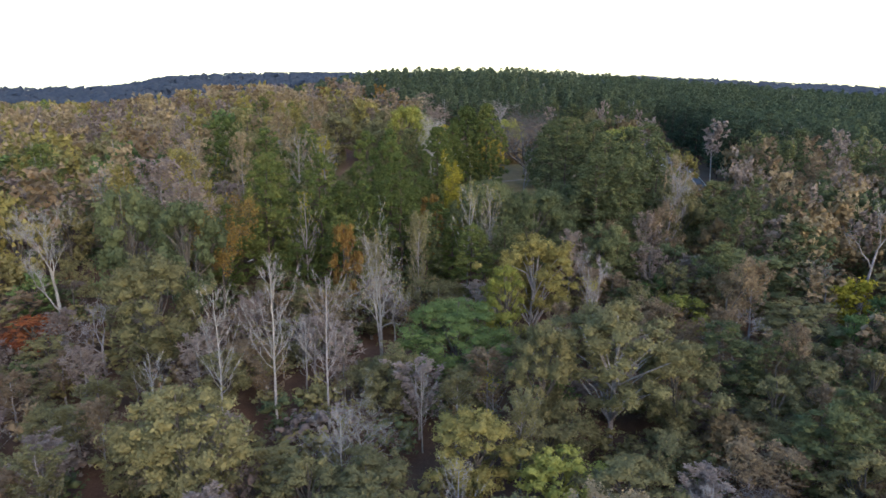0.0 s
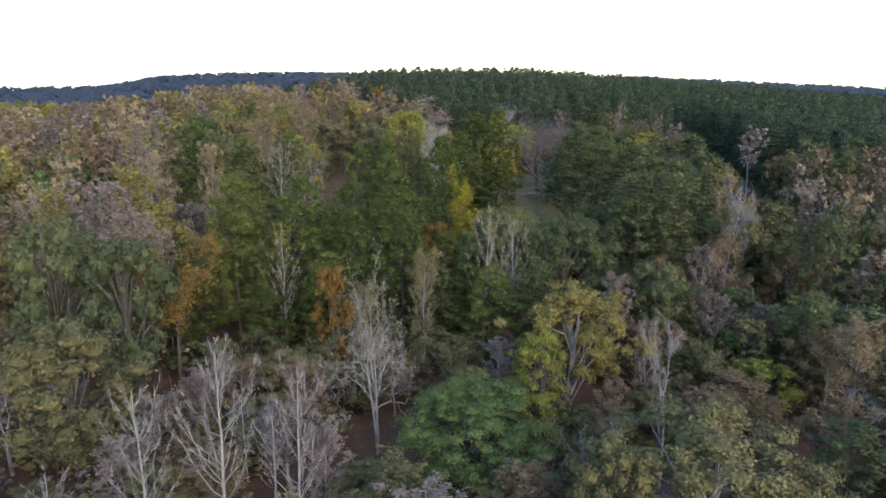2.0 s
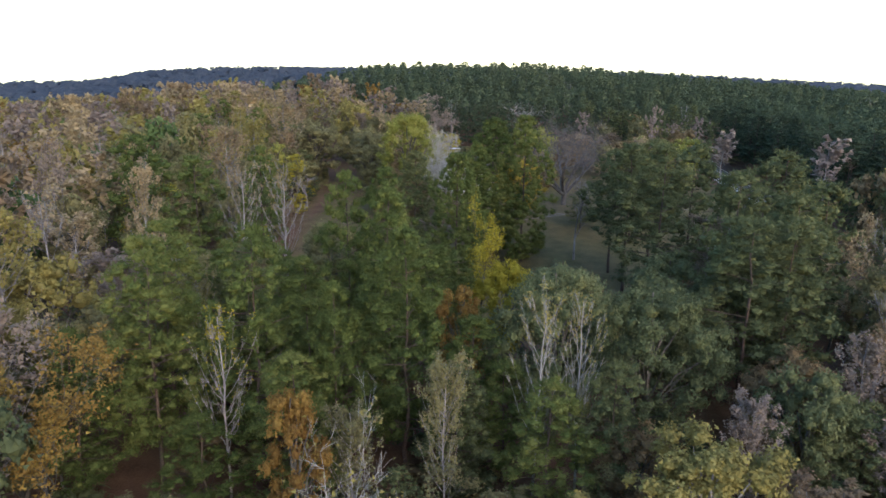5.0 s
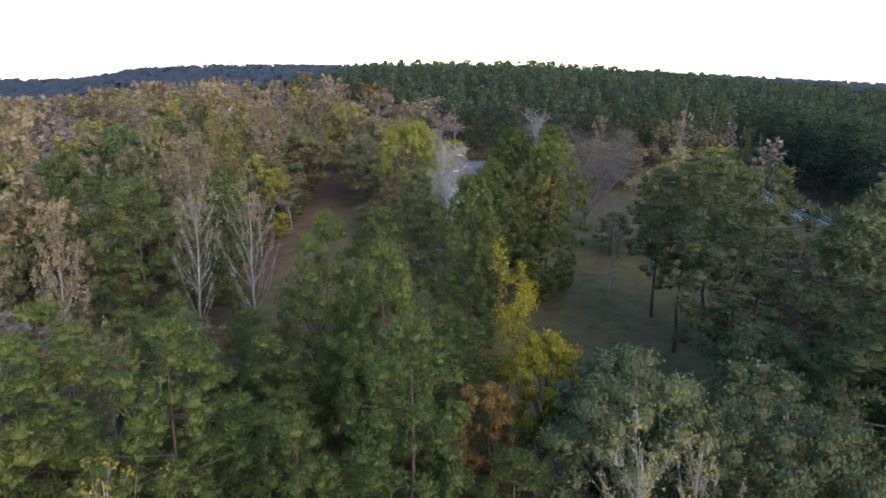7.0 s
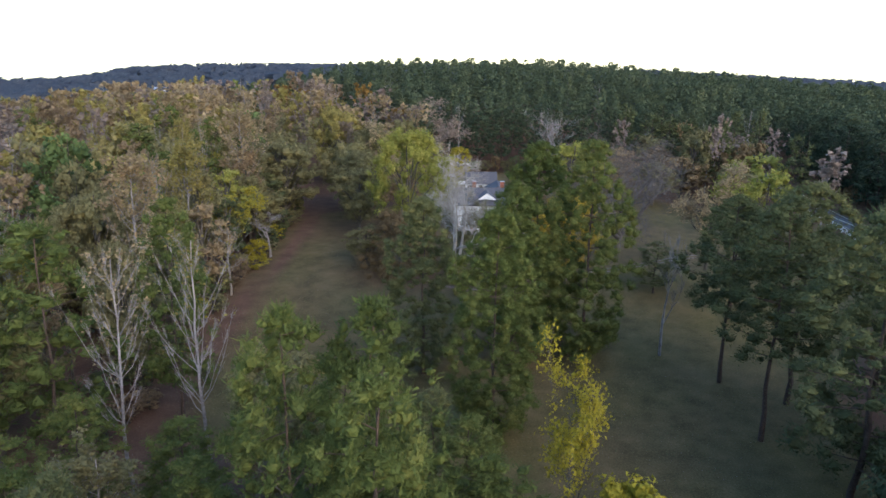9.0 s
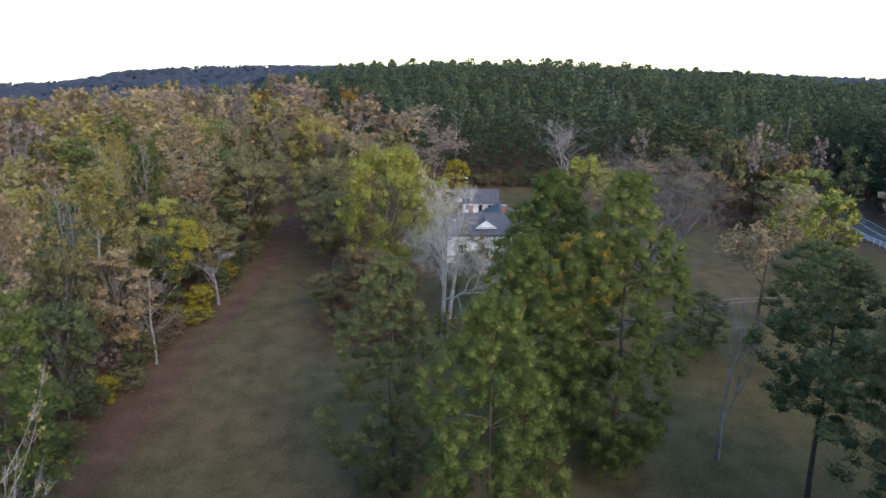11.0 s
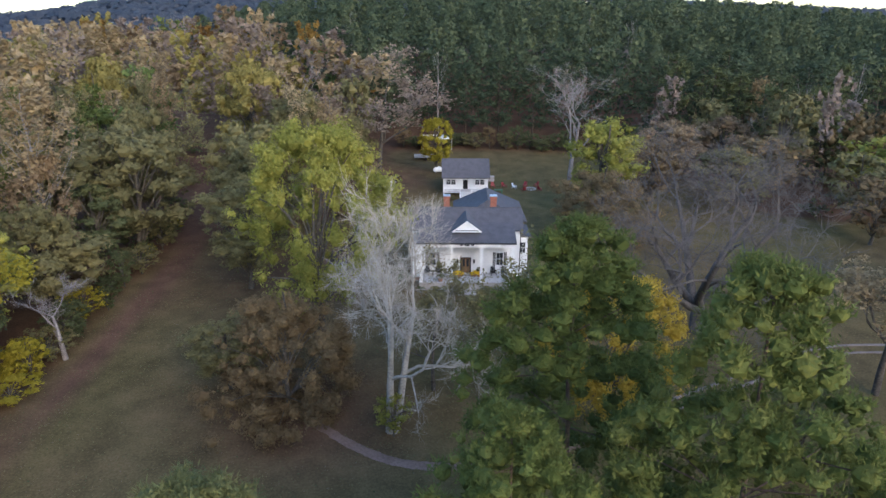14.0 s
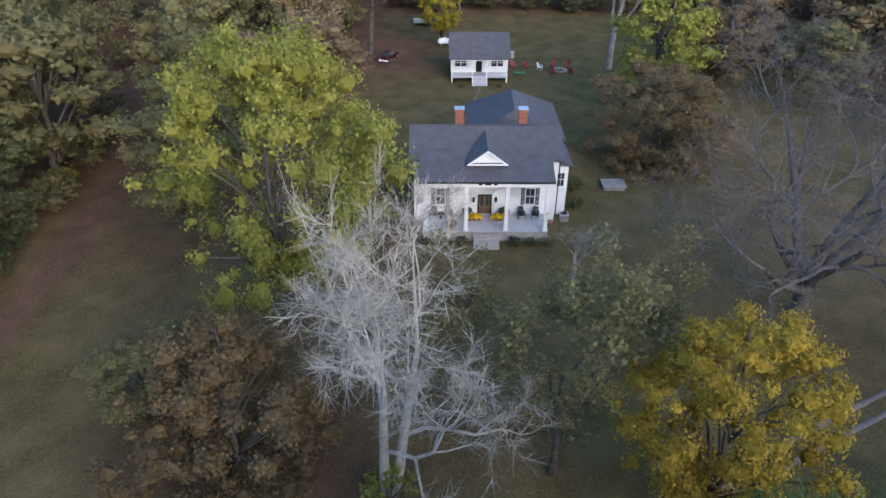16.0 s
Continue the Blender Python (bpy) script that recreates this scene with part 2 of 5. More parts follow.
def steps(lo, hi, mid_lo, mid_hi, fine, grow=1.25):
    v = list(np.arange(mid_lo, mid_hi + fine, fine))
    d, p = fine, v[-1]
    while p < hi:
        d *= grow
        p += d
        v.append(p)
    d, p = fine, v[0]
    while p > lo:
        d *= grow
        p -= d
        v.insert(0, p)
    return np.array(v)


xs, ys = steps(-4800, 4800, -70, 110, 2.5), steps(-4800, 4800, 150, 345, 2.5)
X, Y = np.meshgrid(xs, ys)
Z = land(X, Y)
nx = len(xs)
idx = np.arange(len(xs) * len(ys)).reshape(len(ys), nx)
quads = np.stack([idx[:-1, :-1], idx[:-1, 1:], idx[1:, 1:], idx[1:, :-1]], -1).reshape(-1, 4)
me = mesh("ground", np.stack([X, Y, Z], -1).reshape(-1, 3), quads, ground_material(), True)
near_lane = np.exp(-((X - lane_x(Y) + 1.2) / 1.5) ** 2) * smooth(180, 200, Y) * (1 - smooth(320, 340, Y))
yard = np.exp(-(((X + 8) / 9) ** 2 + ((Y - 322) / 12) ** 2))
shed = np.exp(-(((X + 13) / 8) ** 2 + ((Y - 240) / 9) ** 2)) + 0.35 * np.exp(-(((X - 29) / 15) ** 2 + ((Y - 268) / 22) ** 2)) + 0.7 * np.exp(-(((X + 20) / 12) ** 2 + ((Y - 272) / 16) ** 2))
garden = np.exp(-(((X - 18) / 16) ** 2 + ((Y - 302) / 17) ** 2)) + 0.5 * np.exp(-(((X - 26) / 18) ** 2 + ((Y - 268) / 14) ** 2))
litter = np.clip(1 - open_ground(X, Y) * (0.74 + 0.24 * np.minimum(garden, 1)) + 0.95 * near_lane + 0.8 * yard + 0.75 * shed, 0, 1.2)
me.attributes.new("litter", "FLOAT", "POINT").data.foreach_set("value", litter.reshape(-1).astype(np.float32))
tagged(new("ground", me), "rolling ground of mown grass and fallen leaves", "ground", kind="structure")


# ---- trees: shapes ----
def sheets(rng, centres, normals, size, stretch=1.0):
    """Small bent leaf sprays: two triangles each, round the centres."""
    n = len(centres)
    nor = normals / (np.linalg.norm(normals, axis=1, keepdims=True) + 1e-9)
    h = rng.normal(size=(n, 3))
    u = np.cross(nor, h)
    u /= np.linalg.norm(u, axis=1, keepdims=True) + 1e-9
    v = np.cross(nor, u)
    s = size * rng.uniform(0.6, 1.35, (n, 1))
    j = rng.uniform(0.7, 1.3, (n, 4, 1))
    k = rng.uniform(-0.25, 0.25, (n, 4, 1)) * s[:, None]
    pts = np.stack([-u * s * stretch, -v * s, u * s * stretch, v * s], 1) * 0.5 * j + centres[:, None] + nor[:, None] * k
    f = np.arange(n * 4).reshape(n, 4)
    return pts.reshape(-1, 3), f


def flakes(rng, centres, normals, size, stretch=1.3, thin=0.55):
    """Single leaves or needle sprays: one triangle each."""
    n = len(centres)
    nor = normals / (np.linalg.norm(normals, axis=1, keepdims=True) + 1e-9)
    u = np.cross(nor, rng.normal(size=(n, 3)))
    u /= np.linalg.norm(u, axis=1, keepdims=True) + 1e-9
    v = np.cross(nor, u)
    s = size * rng.uniform(0.6, 1.4, (n, 1))
    pts = np.stack([-u * s * thin - v * s * 0.45, u * s * thin - v * s * 0.35, v * s * 0.8 * stretch + nor * s * rng.uniform(-0.3, 0.3, (n, 1))], 1) + centres[:, None]
    return pts.reshape(-1, 3), np.arange(n * 3).reshape(n, 3)


def tri(piece):
    """The same piece in triangles."""
    v, f = piece
    return (v, f) if f.shape[1] == 3 else (v, np.concatenate([f[:, [0, 1, 2]], f[:, [0, 2, 3]]]))


def sphere_points(rng, n):
    p = rng.normal(size=(n, 3))
    return p / np.linalg.norm(p, axis=1, keepdims=True)


def tubes(segs, sides=4):
    """Tapered tubes from (p, q, r at p, r at q)."""
    if not segs:
        return np.zeros((0, 3)), np.zeros((0, 4), int)
    p = np.array([s[0] for s in segs], float)
    q = np.array([s[1] for s in segs], float)
    r = np.array([[s[2], s[3]] for s in segs], float)
    d = q - p
    d /= np.linalg.norm(d, axis=1, keepdims=True) + 1e-9
    a = np.where(np.abs(d[:, 2:3]) > 0.9, [[1.0, 0, 0]], [[0, 0, 1.0]])
    u = np.cross(d, a)
    u /= np.linalg.norm(u, axis=1, keepdims=True)
    v = np.cross(d, u)
    ang = np.arange(sides) * 2 * np.pi / sides
    ring = u[:, None] * np.cos(ang)[None, :, None] + v[:, None] * np.sin(ang)[None, :, None]
    pts = np.concatenate([p[:, None] + ring * r[:, 0, None, None], q[:, None] + ring * r[:, 1, None, None]], 1)
    i = np.arange(sides)
    f = np.stack([i, (i + 1) % sides, (i + 1) % sides + sides, i + sides], -1)
    faces = (np.arange(len(segs))[:, None, None] * 2 * sides + f[None]).reshape(-1, 4)
    return pts.reshape(-1, 3), faces


def join(*pieces):
    vs, fs, o = [], [], 0
    for v, f in pieces:
        vs.append(v)
        fs.append(f + o)
        o += len(v)
    return np.concatenate(vs), np.concatenate(fs)


def grow(rng, p, d, length, radius, depth, out, spread=0.7, lift=0.15, kids=4, twist=0.18, bole=False):
    """A crooked limb that forks; out gathers (p, q, r, r, depth)."""
    n = 4
    here, way = np.array(p, float), np.array(d, float)
    for i in range(n):
        way = way + rng.normal(scale=twist * (0.3 if bole else 1), size=3) + [0, 0, lift * 0.25]
        way /= np.linalg.norm(way)
        there = here + way * length / n
        r0, r1 = radius * (1 - 0.6 * i / n), radius * (1 - 0.6 * (i + 1) / n)
        out.append((here, there, r0, r1, depth))
        if depth > 0 and i > 0:
            for _ in range(kids - 1 if i == n - 1 else 1 + (rng.random() < 0.25)):
                side = np.cross(way, rng.normal(size=3))
                side /= np.linalg.norm(side) + 1e-9
                nd = way * (1 - spread * 0.5) + side * spread * rng.uniform(0.7, 1.2) + [0, 0, lift]
                grow(rng, there, nd / np.linalg.norm(nd), length * rng.uniform(0.42, 0.68), r1 * 0.66, depth - 1, out, spread, lift, kids, twist * 1.1)
        here = there


BALL = (np.array([(1, 0, 0), (-1, 0, 0), (0, 1, 0), (0, -1, 0), (0, 0, 1), (0, 0, -1)], float),
        np.array([(0, 2, 4), (2, 1, 4), (1, 3, 4), (3, 0, 4), (2, 0, 5), (1, 2, 5), (3, 1, 5), (0, 3, 5)]))


def finer(ball):
    """Each triangle of a ball cut into four."""
    v, f = ball
    pts, seen, out = [tuple(p) for p in v], {}, []

    def mid(i, j):
        key = (min(i, j), max(i, j))
        if key not in seen:
            m = (np.array(pts[i]) + np.array(pts[j])) / 2
            seen[key] = len(pts)
            pts.append(tuple(m / np.linalg.norm(m)))
        return seen[key]

    for i, j, k in f:
        x, y, z = mid(i, j), mid(j, k), mid(k, i)
        out += [(i, x, z), (x, j, y), (z, y, k), (x, y, z)]
    return np.array(pts), np.array(out)


LUMP = finer(BALL)


def cores(rng, c, rad, squash=0.85, ball=LUMP, rough=0.13):
    """A rumpled lump of massed leaves for each clump."""
    bv, bf = ball
    n = len(c)
    spin = rng.uniform(0, 6.283, (n, 1))
    cs, sn = np.cos(spin), np.sin(spin)
    t = np.stack([bv[None, :, 0] * cs - bv[None, :, 1] * sn, bv[None, :, 0] * sn + bv[None, :, 1] * cs, bv[None, :, 2] + 0 * cs], -1)
    t = t * (1 + rng.normal(scale=rough, size=(n, len(bv), 1)))
    v = c[:, None] + t * rad[:, None, None] * [1, 1, squash]
    return v.reshape(-1, 3), (np.arange(n)[:, None, None] * len(bv) + bf[None]).reshape(-1, 3)


def ribbons(rng, a, b, wa, wb):
    """Flat tapering twigs from a to b."""
    side = np.cross(b - a, rng.normal(size=a.shape))
    side /= np.linalg.norm(side, axis=1, keepdims=True) + 1e-9
    return np.stack([a - side * wa, a + side * wa, b + side * wb, b - side * wb], 1).reshape(-1, 3), np.arange(len(a) * 4).reshape(-1, 4)


def coated(rng, c, rad, leaves, size, centre, core, ball, thin=0.6, stretch=1.3, wild=0.55, spiky=0.0):
    """Clumps of foliage: each a rumpled heart under a coat of single leaves or needle sprays; and a tone for each."""
    w = rad ** 2
    own = rng.choice(len(c), leaves, p=w / w.sum())
    d = sphere_points(rng, leaves)
    d[:, 2] = np.abs(d[:, 2]) * np.where(rng.random(leaves) < 0.75, 1, -1)
    out = c[own] - [0, 0, centre]
    out /= np.linalg.norm(out, axis=1, keepdims=True) + 1e-9
    d = d + 0.4 * out
    d /= np.linalg.norm(d, axis=1, keepdims=True)
    loose = np.where(rng.random((leaves, 1)) < 0.2, rng.uniform(1.0, 1.45, (leaves, 1)), rng.uniform(core, 1.12, (leaves, 1)))
    at = c[own] + d * rad[own][:, None] * loose * [1, 1, 0.85]
    coat = flakes(rng, at, d + [0, 0, 0.2] + rng.normal(scale=wild, size=(leaves, 3)), size, stretch, thin)
    n = int(leaves * spiky)
    if n:
        side = np.cross(d[:n], rng.normal(size=(n, 3)))
        side *= 0.5 * thin * size / np.linalg.norm(side, axis=1, keepdims=True)
        tip = at[:n] + (d[:n] + rng.normal(scale=0.35, size=(n, 3)) + [0, 0, 0.25]) * size * stretch * rng.uniform(0.8, 1.4, (n, 1))
        coat[0][: 3 * n] = np.stack([at[:n] - side, at[:n] + side, tip], 1).reshape(-1, 3)
    shade = rng.uniform(-0.14, 0.14, len(c))
    heart = cores(rng, c, rad * core, ball=ball, rough=0.14)
    return (*join(coat, heart), np.concatenate([np.repeat(shade[own], 3), np.repeat(shade, len(ball[0]))]))


def broadleaf(seed, height=18.0, width=11.0, leaves=4400, size=0.26, clumps=95, low=0.08, ragged=0.045, core=0.6, ball=LUMP, puff=1.0, thin=0.6):
    """Trunk with limbs, and a crown of leafy clumps: each a rumpled mass under a coat of single leaves."""
    rng = np.random.default_rng(seed)
    segs = []
    here, r = np.zeros(3), 0.014 * height
    lean = rng.normal(scale=0.03, size=2)
    for i in range(6):
        there = np.array([lean[0] * (i + 1) * 2, lean[1] * (i + 1) * 2, height * 0.8 * (i + 1) / 6]) + [*rng.normal(scale=0.15, size=2), 0]
        segs.append((here, there, r * (1.35 if i == 0 else 1), r * 0.82))
        here, r = there, r * 0.82
    c = sphere_points(rng, clumps) * rng.uniform(0.3, 0.9, (clumps, 1)) ** 0.5
    taper = 1 - 0.36 * np.clip(c[:, 2:3], 0, 1) - 0.14 * np.clip(-c[:, 2:3], 0, 1)
    mid = height * (1 + low) / 2
    half = height * (1 - low) / 2
    big = rng.uniform(0.6, 1.3, clumps) ** 1.3
    rad = width * big * 0.86 * puff / clumps ** 0.5
    c = c * taper * [width / 2 * 0.96, width / 2 * 0.96, half * 0.94] + [0, 0, mid]
    c[:, :2] += rng.normal(scale=ragged * width, size=(clumps, 2))
    c[:, 2] = np.clip(c[:, 2], 0.05 * height, height - 0.7 * rad)
    for k in rng.permutation(clumps)[: min(26, clumps)]:
        z0 = np.clip(c[k, 2] - 0.3 * height, 0.12 * height, 0.7 * height)
        b = np.array([lean[0], lean[1], z0])
        m2 = (b + c[k]) / 2 + [0, 0, 0.05 * height] + rng.normal(scale=0.02 * height, size=3)
        segs += [(b, m2, 0.006 * height, 0.004 * height), (m2, c[k], 0.004 * height, 0.0015 * height)]
    trunk = (tubes(segs[:6], 7), tubes(segs[6:], 4))
    return trunk, coated(rng, c, rad, leaves, size, mid - 0.15 * height, core, ball, thin)


def poplar(seed, height=21.0, width=7.0, branches=48, twigs=9, leaves=0, size=0.16, low=0.26, upward=2.1, stout=0.85, top=1.0):
    """A straight pole with short rising side branches and fine twigs; maybe its last leaves, thickest at the top."""
    rng = np.random.default_rng(seed)
    pole = [np.array([0, 0, -0.2])]
    drift = np.zeros(2)
    for i in range(9):
        drift = drift + rng.normal(scale=0.09, size=2)
        pole.append(np.array([*drift, height * 0.97 * (i + 1) / 9]))
    rr = 0.0095 * height * stout * (1 - 0.86 * np.linspace(0, 1, 10)) + 0.02
    trunk = tubes([(pole[i], pole[i + 1], rr[i], rr[i + 1]) for i in range(9)], 7)
    e = np.sort(rng.random(branches) ** 0.85)
    z = (low + (0.9 - low) * e) * height
    a = np.arange(branches) * 2.4 + rng.normal(scale=0.5, size=branches)
    reach = width / 2 * np.sin(np.pi * (0.3 + 0.6 * e)) ** 0.8 * rng.uniform(0.45, 1.1, branches)
    limbs, tips = [], []
    for k in range(branches):
        f = z[k] / (height * 0.97) * 9
        i = min(int(f), 8)
        p = pole[i] + (pole[i + 1] - pole[i]) * (f - i)
        d = np.array([math.cos(a[k]), math.sin(a[k]), 0.55 * upward])
        r0 = (0.0032 * height * (1 - 0.55 * e[k])) * stout
        for j in range(4):
            q = p + d * reach[k] / 4 + rng.normal(scale=0.05 * reach[k], size=3)
            limbs.append((p, q, r0 * (1 - 0.22 * j), r0 * (0.78 - 0.22 * j)))
            if j:
                tips += [(p + (q - p) * rng.random(), d)] * twigs
            p, d = q, d + [0, 0, 0.28 * upward]
    foot = np.array([t[0] for t in tips]) + rng.normal(scale=0.05, size=(len(tips), 3))
    way = np.array([t[1] for t in tips]) + rng.normal(scale=0.55, size=foot.shape)
    way /= np.linalg.norm(way, axis=1, keepdims=True)
    end = foot + way * width * rng.uniform(0.06, 0.17, (len(foot), 1))
    end[:, 2] = np.minimum(end[:, 2], height)
    wood = (trunk, join(tubes(limbs, 4), ribbons(rng, foot, end, 0.013, 0.004)))
    if not leaves:
        return wood, None
    w = np.clip((end[:, 2] / height - low * 0.8), 0.02, 1) ** top
    own = rng.choice(len(end), leaves, p=w / w.sum())
    at = foot[own] + (end - foot)[own] * rng.uniform(0.3, 1.1, (leaves, 1)) + rng.normal(scale=0.2, size=(leaves, 3))
    shade = rng.uniform(-0.12, 0.12, branches)
    v, f = flakes(rng, at, rng.normal(scale=0.7, size=(leaves, 3)) + [0, 0, 0.9], size, thin=0.65)
    return wood, (v, f, np.repeat(shade[own // max(1, 3 * twigs)], 3))


def bare(seed, height=18.0, width=9.0, leaves=0, size=0.25, stems=1, depth=3, kids=3, spread=0.6, lift=0.3, twigs=900, twist=0.18, stout=1.0, bole=0.62, flare=0.16):
    """A leafless tree: forking limbs and fine twigs; maybe a few last leaves."""
    rng = np.random.default_rng(seed)
    out = []
    for s in range(stems):
        d = np.array([0, 0, 1.0]) + ([*rng.normal(scale=flare, size=2), 0] if stems > 1 else [0, 0, 0])
        d /= np.linalg.norm(d)
        foot = 0.13 * height if flare > 0.3 else -0.3
        if flare > 0.3 and s == 0:
            out.append((np.array([0, 0, -0.3]), np.array([0, 0, foot + 0.3]), 0.024 * height, 0.02 * height, depth))
        grow(rng, [*rng.normal(scale=0.2 * (stems > 1), size=2), foot], d, height * bole, 0.014 * height * stout / stems ** 0.4, depth, out, spread, lift, kids, twist, True)
    q = np.array([o[1] for o in out])
    high = q[:, 2].max()
    if flare > 0.3:
        off = np.array([*((q[:, :2].max(0) + q[:, :2].min(0)) / 2), 0]) / (0.7 * high)
        out = [(o[0] - off * max(o[0][2], 0), o[1] - off * max(o[1][2], 0), *o[2:]) for o in out]
        q = np.array([o[1] for o in out])
    k = np.array([width / max(np.ptp(q[:, 0]), np.ptp(q[:, 1])), 0, height / high])
    k[1] = k[0]
    out = [(np.array(o[0]) * k, np.array(o[1]) * k, max(o[2], 0.012), max(o[3], 0.008), o[4]) for o in out]
    trunk = tubes([o[:4] for o in out if o[4] == depth], 7)
    limbs = tubes([o[:4] for o in out if 0 < o[4] < depth], 4 if depth > 2 else 3)
    ends = [o for o in out if o[4] == 0]
    pick = rng.choice(len(ends), twigs)
    tw = []
    for i in pick:
        p = ends[i][0] + (ends[i][1] - ends[i][0]) * rng.random()
        d = (ends[i][1] - ends[i][0])
        d = d / np.linalg.norm(d) + rng.normal(scale=0.55, size=3) + [0, 0, 0.2]
        L = height * rng.uniform(0.025, 0.06)
        tw.append((p, p + d / np.linalg.norm(d) * L, 0.014, 0.006))
    fine = ribbons(rng, np.array([o[0] for o in ends]), np.array([o[1] for o in ends]), np.array([[o[2]] for o in ends]), np.array([[o[3]] for o in ends]))
    wood = (trunk, join(limbs, fine, ribbons(rng, np.array([t[0] for t in tw]), np.array([t[1] for t in tw]), 0.011, 0.004)))
    if not leaves:
        return wood, None
    own = rng.choice(len(tw), leaves)
    c = np.array([tw[i][1] for i in own]) + rng.normal(scale=0.25, size=(leaves, 3))
    return wood, flakes(rng, c, rng.normal(size=(leaves, 3)) + [0, 0, 0.8], size)


def pine(seed, height=26.0, width=10.0, clumps=200, needles=12000, size=0.2, low=0.2, core=0.6, ball=LUMP, puff=1.08):
    """Tall trunk, boughs, and a dense, uneven crown of needle clumps, broad below its middle and blunt at the top."""
    rng = np.random.default_rng(seed)
    segs = []
    here, r = np.zeros(3), 0.0105 * height
    for i in range(8):
        there = np.array([*rng.normal(scale=0.12, size=2), height * 0.95 * (i + 1) / 8])
        segs.append((here, there, r, r * 0.82))
        here, r = there, r * 0.82
    p0, p1 = rng.uniform(0, 6.283, 2)
    e, a = rng.random(clumps) ** 0.9, rng.uniform(0, 6.283, clumps)
    wide = np.clip(0.6 + 1.6 * e, 0, 1) * (1 - np.clip((e - 0.2) / 0.8, 0, 1) ** 2.2) ** 0.6
    reach = width / 2 * 0.9 * wide * (1 + 0.17 * np.sin(2 * a + p0 + 5 * e) + 0.16 * np.sin(3 * a - 11 * e + p1) + 0.12 * np.sin(21 * e + 2 * a))
    rr = reach * np.where(rng.random(clumps) < 0.7, rng.uniform(0.78, 1.02, clumps), rng.uniform(0.25, 0.78, clumps))
    rad = 1.35 * puff * width / clumps ** 0.5 * rng.uniform(0.6, 1.25, clumps) * (1 - 0.25 * e) * 0.75
    z = np.minimum((low + (1 - low) * e) * height + 0.12 * (rr - reach) + rng.normal(scale=0.25, size=clumps), height - 0.8 * rad)
    c = np.stack([rr * np.cos(a), rr * np.sin(a), z], 1)
    for k in rng.permutation(clumps)[:30]:
        segs.append((np.array([0, 0, c[k, 2] - 0.3 * rr[k]]), c[k], 0.003 * height * (1.1 - 0.6 * e[k]), 0.001 * height))
    return (tubes(segs[:8], 7), tubes(segs[8:], 4)), coated(rng, c, rad, needles, size, 0.45 * height, core, ball, 0.36, 1.6, 0.7, 0.4)


